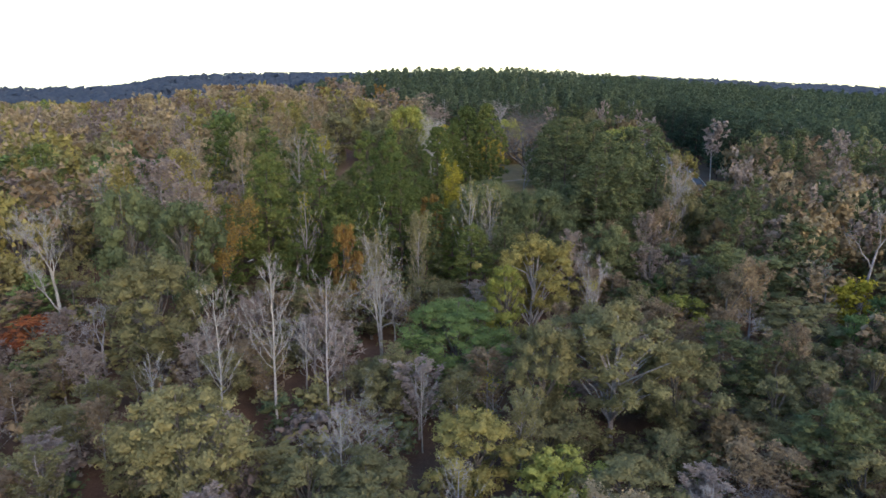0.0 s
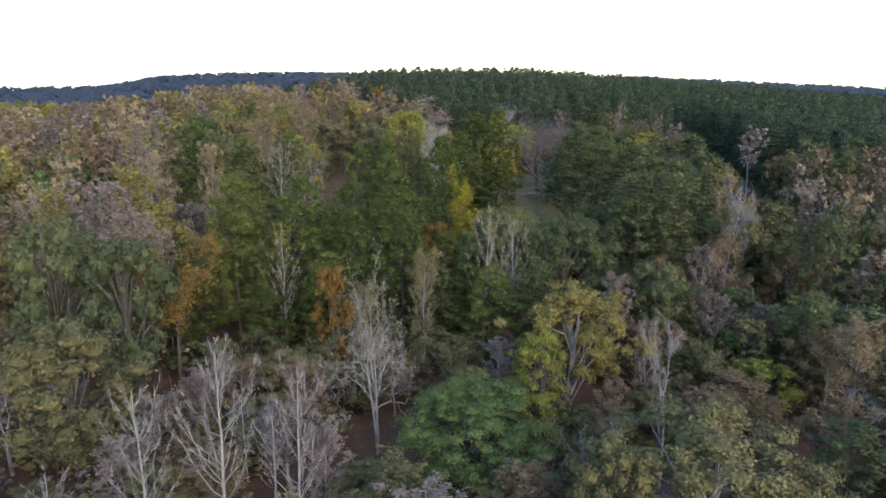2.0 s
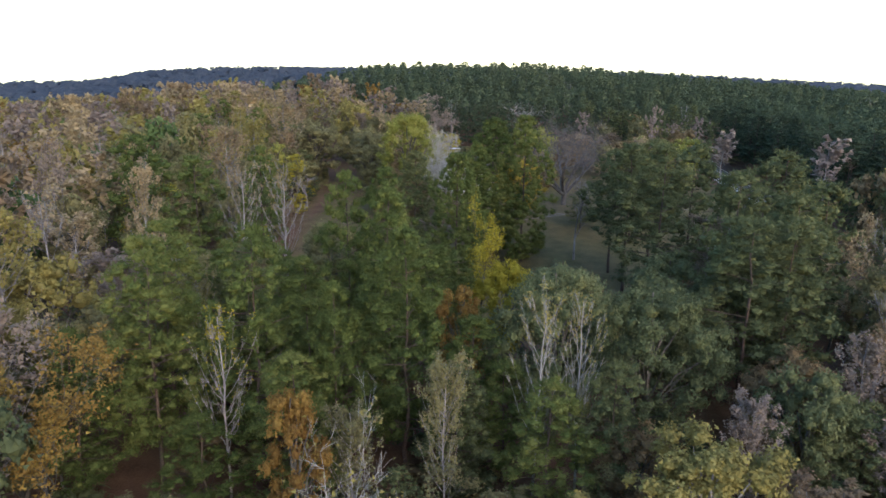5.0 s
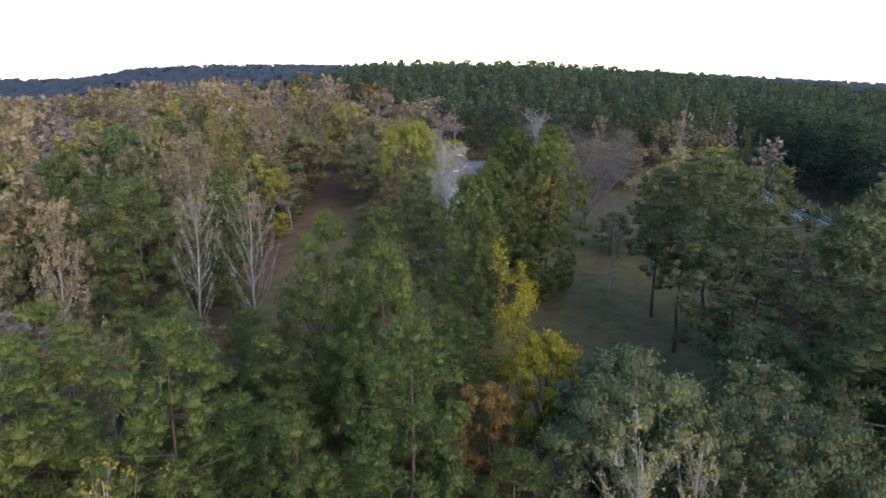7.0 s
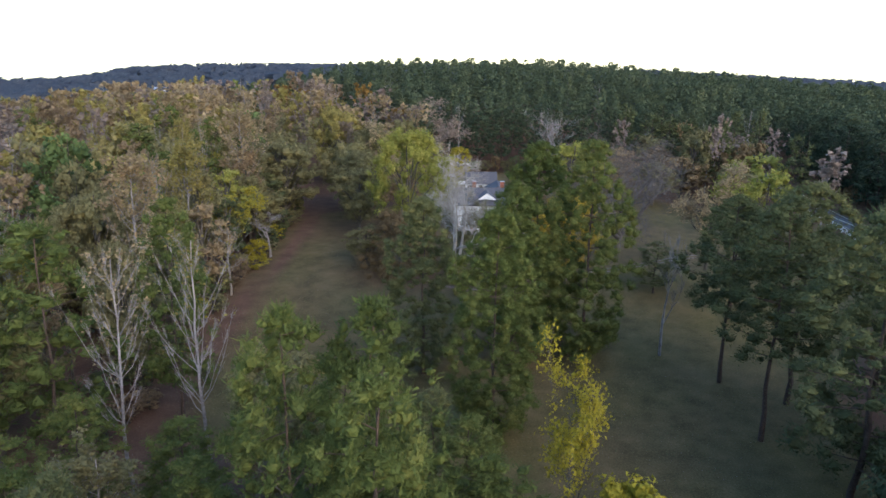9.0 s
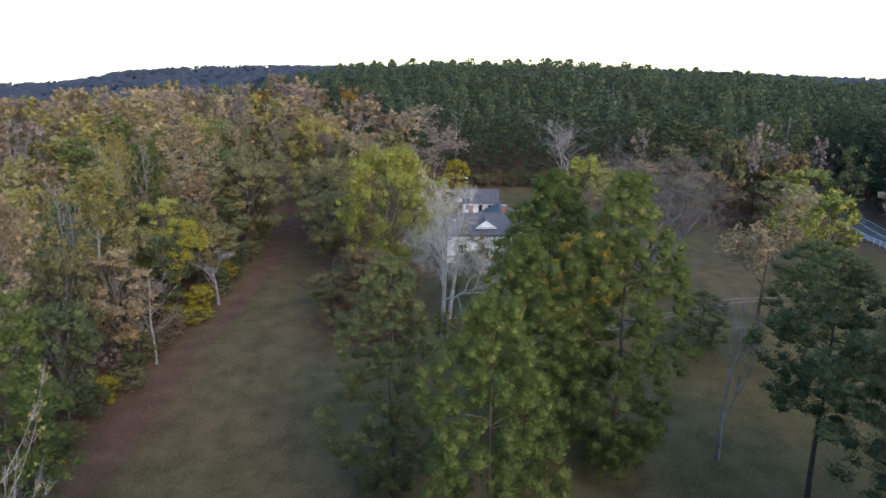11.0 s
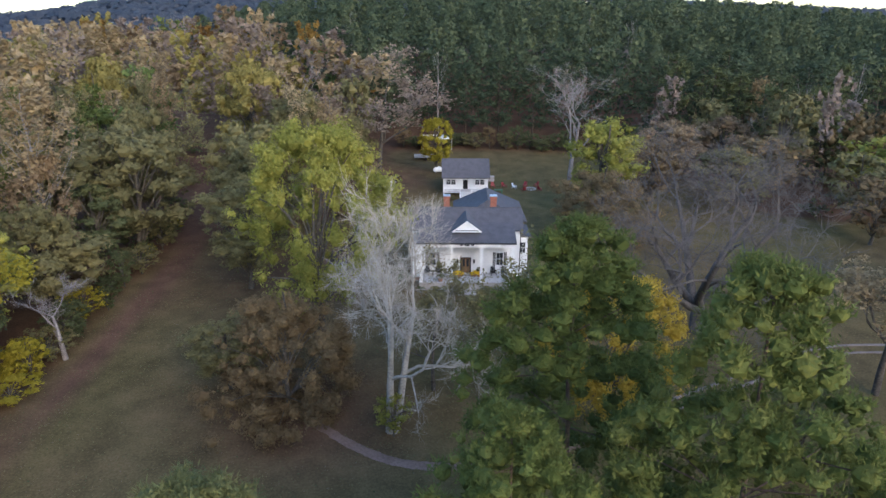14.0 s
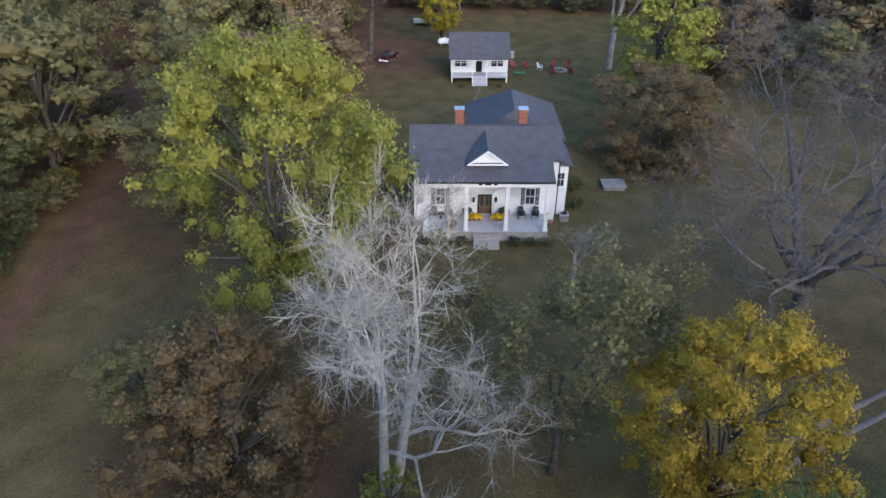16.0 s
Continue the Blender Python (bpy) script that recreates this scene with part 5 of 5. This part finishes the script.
for x0, x1 in ((-4.0, -1.15), (1.15, 4.0)):
    rail = part("railing", boxes(((x0, 0.0, CF + 0.85), (x1, 0.1, CF + 0.93)), ((x0, 0.02, CF + 0.12), (x1, 0.08, CF + 0.18))), WHITE, cot)
    for k in range(18):
        x = x0 + (x1 - x0) * (k + 0.5) / 18
        part("baluster", boxes(((x - 0.02, 0.03, CF + 0.18), (x + 0.02, 0.07, CF + 0.85))), WHITE, rail)
bm = bmesh.new()
for k in range(5):
    box(bm, (-1.0, -0.1 - 0.28 * (k + 1), -0.2), (1.0, -0.1 - 0.28 * k, CF - 0.19 * (k + 1)), 0.01)
part("steps", bm, FLOORGREY, cot, "pale grey wooden steps")
for sx in (-1.05, 1.05):
    part("handrail", solid(bmesh.new(), [(sx - 0.04, -1.5, 0.75), (sx + 0.04, -1.5, 0.75), (sx + 0.04, -0.1, 1.85), (sx - 0.04, -0.1, 1.85), (sx - 0.04, -1.5, 0.67), (sx + 0.04, -1.5, 0.67), (sx + 0.04, -0.1, 1.77), (sx - 0.04, -0.1, 1.77)],
         [(0, 1, 2, 3), (7, 6, 5, 4), (0, 4, 5, 1), (1, 5, 6, 2), (2, 6, 7, 3), (3, 7, 4, 0)]), WHITE, cot)
    part("newel", boxes(((sx - 0.06, -1.56, -0.2), (sx + 0.06, -1.44, 0.85))), WHITE, cot)
part("front_door", boxes(((-0.45, CW + 0.04, CF), (0.45, CW + 0.1, CF + 2.08))), BLACK, cot, "dark front door")
for x, a, b in cwins:
    for dx in (-0.47, 0.47):
        window(cot, x + dx, CW, a, b, 0.76, False)


# ---- things about the houses ----
def bush(x, y, z, w, h, hue="green", label="rounded dark green bush beside the porch"):
    r = root("bush", pose(x, y, z) @ Matrix.Diagonal((w / 11, w / 11, h / 18, 1)), label, "bush", "bushes")
    stem, limbs, leaves = master("round_far", pick.randrange(3), hue)
    part("stem", stem, None, r)
    part("branchwork", limbs, None, r)
    part("foliage", leaves, None, r)


for x, w in ((-2.6, 1.3), (-0.6, 1.2), (0.9, 1.5), (6.1, 1.5), (7.5, 1.3), (9.0, 1.4)):
    bush(x, 266.4, 4.7, w, 1.35)
bush(-4.4, 236.9, 3.4, 3.4, 5.0, "lime", "yellow-green ivy thicket round the foot of a tree")
for x, y, w, h in ((12.9, 273.5, 2.2, 2.0), (-4.9, 269.5, 2.0, 2.2), (13.2, 277, 2.4, 2.6), (2.2, 308.8, 1.2, 1.1), (7.6, 308.8, 1.2, 1.0)):
    bush(x, y, float(land(x, y)) - 0.1, w, h, "darkpine", "dark evergreen bush beside the house wall")


def chair(name, m, mat, label, group):
    """A slatted garden chair: seat, back slats, arms, legs."""
    c = root(name, m, label, "chair", group)
    part("seat", boxes(((-0.28, -0.28, 0.36), (0.28, 0.28, 0.41)), bevel=0.01), mat, c)
    for k in range(5):
        x = -0.24 + 0.12 * k
        part("back_slat", solid(bmesh.new(), [(x - 0.05, 0.24, 0.4), (x + 0.05, 0.24, 0.4), (x + 0.05, 0.5, 1.05), (x - 0.05, 0.5, 1.05), (x - 0.05, 0.27, 0.4), (x + 0.05, 0.27, 0.4), (x + 0.05, 0.53, 1.05), (x - 0.05, 0.53, 1.05)],
             [(0, 1, 2, 3), (7, 6, 5, 4), (0, 4, 5, 1), (1, 5, 6, 2), (2, 6, 7, 3), (3, 7, 4, 0)]), mat, c)
    for sx in (-0.33, 0.33):
        part("armrest", boxes(((sx - 0.06, -0.36, 0.6), (sx + 0.06, 0.36, 0.64)), bevel=0.01), mat, c)
        for y in (-0.3, 0.3):
            part("leg", boxes(((sx - 0.03, y - 0.03, 0), (sx + 0.03, y + 0.03, 0.6))), mat, c)
    return c


PZ = 4.9 + FL
dark = chair("porch_chair", pose(-0.3, 270.0, PZ, 0, 0, 15), BLACK, "dark garden chair on the porch boards", "porch chairs")
copy_thing(dark, pose(-1.9, 270.0, PZ, 0, 0, -12))
copy_thing(dark, pose(7.0, 269.9, PZ, 0, 0, 10))
copy_thing(dark, pose(8.4, 269.9, PZ, 0, 0, -10))
tab = root("porch_table", pose(-1.1, 269.8, PZ), "small dark round table between porch chairs", "table")
bm = bmesh.new()
bmesh.ops.create_cone(bm, cap_ends=True, segments=16, radius1=0.36, radius2=0.36, depth=0.04, matrix=Matrix.Translation((0, 0, 0.58)))
part("tabletop", bm, BLACK, tab)
bm = bmesh.new()
bmesh.ops.create_cone(bm, cap_ends=True, segments=8, radius1=0.16, radius2=0.04, depth=0.56, matrix=Matrix.Translation((0, 0, 0.28)))
part("pedestal", bm, BLACK, tab)


def pot(x, y, z, s, flowers, label):
    p = root("flower_pot", pose(x, y, z) @ Matrix.Scale(s, 4), label, "flower pot", "flower pots")
    bm = bmesh.new()
    bmesh.ops.create_cone(bm, cap_ends=True, segments=14, radius1=0.16, radius2=0.24, depth=0.36, matrix=Matrix.Translation((0, 0, 0.18)))
    part("pot", bm, CLAY, p)
    rng = np.random.default_rng(int(1000 + 100 * x))
    d = sphere_points(rng, 160)
    d[:, 2] = np.abs(d[:, 2])
    v, f = sheets(rng, d * [0.36, 0.36, 0.3] + [0, 0, 0.38], d, 0.13)
    tagged(part("bloom", mesh("bloom", v, f, flowers), None, p), kind="stuff")


for x, s in ((1.8, 1.0), (2.35, 1.2), (2.75, 0.9), (4.1, 0.9), (4.5, 1.2), (5.0, 1.0)):
    pot(x, 269.6 - 0.2 * s, PZ, s, MUM, "clay pot of yellow chrysanthemums by the door")
for x in (1.55, 5.25):
    pot(x, 270.1, PZ, 1.5, LEAF["darkpine"], "tall dark potted plant by the door")
pot(-0.1 + 0.0, 267.6, PZ, 1.5, LEAF["darkpine"], "dark potted plant at the porch edge")

red = chair("lawn_chair", pose(16.2, 314.5, float(land(16.2, 314.5)), 0, 0, 200), RED, "red wooden lawn chair by the fire ring", "lawn chairs")
for x, y, a in ((19.3, 314.8, 140), (16.8, 317.5, -20), (19.0, 317.6, -60), (12.6, 317.0, 40), (10.4, 317.2, 10)):
    copy_thing(red, pose(x, y, float(land(x, y)), 0, 0, a))
chair("lawn_chair", pose(14.6, 316.6, float(land(14.6, 316.6)), 0, 0, 60), WHITE, "white wooden lawn chair by the fire ring", "lawn chairs")
ring = root("fire_ring", pose(17.7, 316, float(land(17.7, 316))), "ring of grey stones round a fire pit", "fire ring")
for k in range(12):
    bm = bmesh.new()
    bmesh.ops.create_icosphere(bm, subdivisions=1, radius=0.26, matrix=pose(0.95 * math.cos(k * 0.5236), 0.95 * math.sin(k * 0.5236), 0.12, 20 * k, 13 * k, 0) @ Matrix.Diagonal((1, 0.8, 0.7, 1)))
    part("stone", bm, STONE, ring)
gt = root("garden_table", pose(11.2, 313.2, float(land(11.2, 313.2))), "small green garden table on the lawn", "table")
GREENP = surface("green_paint", (0.030, 0.090, 0.045), (0.050, 0.140, 0.070), 2.0, 0.6, 0.3, 0.1)
for k in range(5):
    part("board", boxes(((-0.8, -0.5 + 0.2 * k, 0.7), (0.8, -0.31 + 0.2 * k, 0.74))), GREENP, gt)
for x in (-0.65, 0.65):
    for y in (-0.4, 0.4):
        part("leg", boxes(((x - 0.05, y - 0.05, 0), (x + 0.05, y + 0.05, 0.7))), GREENP, gt)
bx = root("electric_box", pose(10.4, 322.0, float(land(10.4, 322))), "pale metal utility box on the grass", "utility box")
part("casing", boxes(((-0.6, -0.3, 0), (0.6, 0.3, 1.0)), bevel=0.03), STONE, bx)
part("lid", boxes(((-0.65, -0.35, 1.0), (0.65, 0.35, 1.06)), bevel=0.02), FLASH, bx)
slab = root("well_platform", pose(18.2, 278.4, float(land(18.2, 278.4))), "low weathered grey plank platform on the lawn", "platform")
part("base", boxes(((-1.15, -0.9, -0.2), (1.15, 0.9, 0.45))), OLDWOOD, slab)
for k in range(9):
    part("plank", boxes(((-1.3, -1.06 + 0.236 * k, 0.45), (1.3, -0.84 + 0.236 * k, 0.5)), bevel=0.006), OLDWOOD, slab)
tank = root("propane_tank", pose(-0.2, 328, float(land(-0.2, 328)), 0, 0, 5), "white horizontal propane tank on feet", "propane tank")
bm = bmesh.new()
bmesh.ops.create_uvsphere(bm, u_segments=16, v_segments=10, radius=0.5, matrix=Matrix.Translation((0, 0, 0.75)) @ Matrix.Rotation(radians(90), 4, "Y"))
for v in bm.verts:
    v.co.x += 0.75 if v.co.x > 0 else -0.75
part("shell", bm, WHITE, tank)
part("dome", boxes(((-0.2, -0.2, 1.2), (0.2, 0.2, 1.4)), bevel=0.05), WHITE, tank)
for x in (-0.7, 0.7):
    part("foot", boxes(((x - 0.1, -0.35, 0), (x + 0.1, 0.35, 0.4))), STONE, tank)


def car(m, paint, label):
    """A parked hatchback: body, cabin, windows, wheels, lights."""
    c = root("car", m, label, "car")
    side = [(-2.1, 0.35), (-2.15, 0.75), (-1.9, 1.0), (1.0, 0.95), (2.05, 0.75), (2.1, 0.4)]
    n = len(side)
    pts = [(x, -0.85, z) for x, z in side] + [(x, 0.85, z) for x, z in side]
    body = part("body", solid(bmesh.new(), pts, [tuple(range(n)), tuple(range(2 * n - 1, n - 1, -1))] + [(i, i + n, (i + 1) % n + n, (i + 1) % n) for i in range(n)]), paint, c)
    cabin = [(-1.95, 0.98), (-1.5, 1.48), (0.1, 1.5), (0.95, 0.96)]
    n = 4
    pts = [(x, -0.78 + (z - 0.98) * 0.3, z) for x, z in cabin] + [(x, 0.78 - (z - 0.98) * 0.3, z) for x, z in cabin]
    part("windows", solid(bmesh.new(), pts, [(0, 1, 2, 3), (7, 6, 5, 4)] + [(i, i + n, (i + 1) % n + n, (i + 1) % n) for i in range(n)]), glass, body)
    part("roof", boxes(((-1.5, -0.64, 1.47), (0.12, 0.64, 1.53)), bevel=0.02), paint, body)
    for x in (-1.3, 1.3):
        for y in (-0.8, 0.8):
            bm = bmesh.new()
            bmesh.ops.create_cone(bm, cap_ends=True, segments=16, radius1=0.33, radius2=0.33, depth=0.22, matrix=pose(x, y, 0.33, 90))
            w = part("wheel", bm, BLACK, c)
            bm = bmesh.new()
            bmesh.ops.create_cone(bm, cap_ends=True, segments=12, radius1=0.2, radius2=0.2, depth=0.25, matrix=pose(x, y, 0.33, 90))
            part("rim", bm, FLASH, w)
    for y in (-0.6, 0.6):
        part("headlight", boxes(((2.0, y - 0.18, 0.6), (2.1, y + 0.18, 0.74)), bevel=0.02), WHITE, c)
        part("tail_light", boxes(((-2.17, y - 0.15, 0.7), (-2.1, y + 0.15, 0.9)), bevel=0.02), RED, c)
    part("bumper", boxes(((-2.2, -0.8, 0.32), (-2.08, 0.8, 0.55)), bevel=0.03), WHITE, c, "pale bumper")
    return c


car(pose(-9.3, 320.4, float(land(-9.3, 320.4)), 0, 0, 70), MAROON, "small dark red car parked on the dirt drive")

# open shelter with a white boat behind the cottage
sh = root("carport", pose(-0.5, 346, float(land(-0.5, 346))), "open carport with a flat white metal roof", "carport")
part("roof", boxes(((-3.6, -2.6, 2.5), (3.4, 2.6, 2.62)), bevel=0.02), WHITE, sh)
for x in (-3.4, 3.2):
    for y in (-2.4, 2.4):
        part("post", boxes(((x - 0.06, y - 0.06, 0), (x + 0.06, y + 0.06, 2.5))), FLASH, sh)
pile = root("lumber_stack", pose(5.0, 349, float(land(5, 349))), "stack of pale weathered lumber behind the cottage", "lumber stack")
for k in range(9):
    part("plank", boxes(((-2.4 + 0.1 * (k % 3), -0.5 + 0.34 * (k % 3), 0.12 * (k // 3)), (2.2 + 0.15 * (k % 2), -0.22 + 0.34 * (k % 3), 0.1 + 0.12 * (k // 3))), bevel=0.01), OLDWOOD, pile)
tr = root("flatbed_trailer", pose(-3.2, 338, float(land(-3.2, 338)), 0, 0, 3), "low grey flatbed trailer beside the carport", "trailer")
part("bed", boxes(((-2.6, -1.0, 0.55), (2.6, 1.0, 0.68)), bevel=0.02), FLASH, tr)
for y in (-1.05, 1.05):
    bm = bmesh.new()
    bmesh.ops.create_cone(bm, cap_ends=True, segments=14, radius1=0.32, radius2=0.32, depth=0.18, matrix=pose(0, y, 0.32, 90))
    part("wheel", bm, BLACK, tr)
    part("side_rail", boxes(((-2.6, y * 0.95 - 0.03, 0.68), (2.6, y * 0.95 + 0.03, 1.0))), FLASH, tr)


# ---- drive, lane and paths ----
def strip(name, pts, width, material, label, category, lift=0.05):
    """A track of even width that follows the ground through the given bends."""
    p = np.array(pts, float)
    t = np.linspace(0, len(p) - 1, 24 * (len(p) - 1))
    i = np.clip(t.astype(int), 0, len(p) - 2)
    u = (t - i)[:, None]
    p0, p1, p2, p3 = p[np.clip(i - 1, 0, None)], p[i], p[i + 1], p[np.clip(i + 2, None, len(p) - 1)]
    c = 0.5 * (2 * p1 + (p2 - p0) * u + (2 * p0 - 5 * p1 + 4 * p2 - p3) * u ** 2 + (3 * p1 - p0 - 3 * p2 + p3) * u ** 3)
    d = np.gradient(c, axis=0)
    nrm = np.stack([-d[:, 1], d[:, 0]], 1)
    nrm /= np.linalg.norm(nrm, axis=1, keepdims=True)
    rng = np.random.default_rng(8)
    cols = np.linspace(-0.5, 0.5, 5)
    w = width * (1 + 0.08 * rng.normal(size=(len(c), 1)))
    v = []
    for k in cols:
        xy = c + nrm * k * w
        edge = 0.0 if abs(k) < 0.45 else -0.1
        v.append(np.concatenate([xy, (land(xy[:, 0], xy[:, 1]) + lift + edge)[:, None]], 1))
    v = np.stack(v, 1)
    idx = np.arange(v.shape[0] * 5).reshape(-1, 5)
    f = np.stack([idx[:-1, :-1], idx[:-1, 1:], idx[1:, 1:], idx[1:, :-1]], -1).reshape(-1, 4)
    return tagged(new(name, mesh(name, v.reshape(-1, 3), f, material, True)), label, category, kind="structure")


GRAVEL = surface("pale_gravel", (0.105, 0.082, 0.074), (0.190, 0.156, 0.142), 0.5, 0.95, 0.1, 0.7, 12.0)
DIRT = surface("worn_red_dirt", (0.110, 0.070, 0.056), (0.190, 0.128, 0.106), 0.4, 0.95, 0.1, 0.6, 12.0)
strip("drive", [(-17, 246), (-13.5, 240.5), (-8, 235.6), (-2, 233.2), (8, 234), (20, 240)], 1.3, DIRT, "worn dirt drive across the lawn", "drive", 0.06)
for off in (-0.8, 0.8):
    strip("drive", [(20, 240 + off), (34, 247 + off), (44, 252 + off), (62, 252.5 + off), (86, 256 + off)], 0.55, GRAVEL, "gravel wheel track of the drive", "drive", 0.06)
ASPHALT = surface("grey_asphalt", (0.072, 0.068, 0.070), (0.112, 0.106, 0.108), 0.3, 0.95, 0.08, 0.4, 14.0)
LINEPAINT = surface("worn_road_paint", (0.34, 0.31, 0.25), (0.46, 0.42, 0.34), 0.8, 0.8, 0.2, 0.2)
bends = [(float(road_x(v)), v) for v in (205, 225, 250, 273, 295, 320, 345, 372, 400)]
strip("road", bends, 6.6, ASPHALT, "grey two-lane asphalt road at the wood's edge", "road", 0.06)
for off in (-3.0, -0.12, 0.12, 3.0):
    strip("road_line", [(a + off, b) for a, b in bends], 0.13, LINEPAINT, "worn painted line on the asphalt road", "road line", 0.19)
fence = root("rail_fence", pose(0, 0, 0), "white three-rail wooden fence along the road", "fence")
fpts = [(float(road_x(v)) - 5.6, v) for v in np.arange(254, 322, 2.4)]
post = boxes(((-0.07, -0.07, -0.3), (0.07, 0.07, 1.35)), bevel=0.01)
post_mesh = bpy.data.meshes.new("post")
post.to_mesh(post_mesh)
post.free()
post_mesh.materials.append(WHITE)
for k, (a, b) in enumerate(fpts):
    z = float(land(a, b))
    part("post", post_mesh, None, fence).matrix_basis = pose(a, b, z)
    if k:
        c, d = fpts[k - 1]
        z0 = float(land(c, d))
        for h in (0.42, 0.8, 1.18):
            part("rail", solid(bmesh.new(), [(c - 0.03, d, z0 + h - 0.08), (c + 0.03, d, z0 + h - 0.08), (c + 0.03, d, z0 + h + 0.08), (c - 0.03, d, z0 + h + 0.08), (a - 0.03, b, z + h - 0.08), (a + 0.03, b, z + h - 0.08), (a + 0.03, b, z + h + 0.08), (a - 0.03, b, z + h + 0.08)],
                 [(0, 1, 2, 3), (7, 6, 5, 4), (0, 4, 5, 1), (1, 5, 6, 2), (2, 6, 7, 3), (3, 7, 4, 0)]), WHITE, fence)
strip("footpath", [(4.8, 309), (3.6, 303), (2.2, 297), (1.4, 290)], 0.45, DIRT, "narrow worn footpath between cottage and house", "path", 0.05)


# ---- undergrowth along the wood's edge ----
rnd = random.Random(21)
for k in range(34):
    y = 186 + 3.3 * k + rnd.uniform(-1, 1)
    x = float(lane_x(y)) - rnd.uniform(4.2, 6.8)
    hue = rnd.choice(["yellow", "olive", "olive", "darkpine", "brown", "green"])
    bush(x, y, float(land(x, y)) - 0.2, rnd.uniform(3, 5.5), rnd.uniform(2.5, 6.5), hue, f"{HUES[hue]} shrub at the wood's edge beside the lane")


for k in range(30):
    x, y = -8 + 3.2 * k + rnd.uniform(-1, 1), 345 + rnd.uniform(-1.5, 2.5)
    hue = rnd.choice(["darkpine", "umber", "olive", "green"])
    bush(x, y, float(land(x, y)) - 0.2, rnd.uniform(4, 6.5), rnd.uniform(3.5, 7), hue, f"{HUES[hue]} shrub at the plantation edge")


# ---- fallen leaves and grass tufts on the lawn ----
rng = np.random.default_rng(31)


def scatter(name, n, size, hue, label, lane_bias):
    x, y = rng.uniform(-46, 62, n * 3), rng.uniform(166, 338, n * 3)
    w = open_ground(x, y) * (1 - lane_bias) + lane_bias * np.exp(-((x - lane_x(y)) / 5.0) ** 2) + 0.25 * lane_bias
    inside = (np.abs(x - 3.3) < 9) & (y > 265) & (y < 290) | (np.abs(x - 4.8) < 5) & (y > 308) & (y < 320)
    keep = (rng.random(n * 3) < w * (0.6 + 0.6 * bumps(x, y, 17, 3.0))) & ~inside
    x, y = x[keep][:n], y[keep][:n]
    c = np.stack([x, y, land(x, y) + 0.03 + 0.25 * size], 1)
    v, f = flakes(rng, c, rng.normal(scale=0.5, size=c.shape) + [0, 0, 1.0], size)
    tagged(new(name, mesh(name, v, f, LEAF[hue])), label, "ground cover", kind="stuff")


scatter("fallen_leaves", 14000, 0.06, "brown", "scattered orange and brown fallen leaves", 0.85)
scatter("fallen_leaves", 9000, 0.06, "tan", "scattered pale fallen leaves on the lawn", 0.3)
scatter("grass_tufts", 16000, 0.10, "olive", "rough tufts of autumn grass", 0.0)
scatter("grass_tufts", 14000, 0.10, "green", "green tufts of grass on the lawn", 0.0)


# ---- far farm ----
for x, y, a, w in ((-312, 905, 12, 16), (-290, 912, 8, 12)):
    barn = root("barn", pose(x, y, float(land(x, y)), 0, 0, a), "distant white barn in a clearing on the hillside", "barn", "far barns")
    part("wall", boxes(((-w / 2, 0, -1), (w / 2, 8, 4))), WHITE, barn)
    part("roof", gable_roof(bmesh.new(), -w / 2 - 0.5, w / 2 + 0.5, -0.5, 4, 8.5, 4, 6.5, 4), FLASH, barn)
    part("door", boxes(((-1.5, -0.05, 0), (1.5, 0, 3))), BLACK, barn)
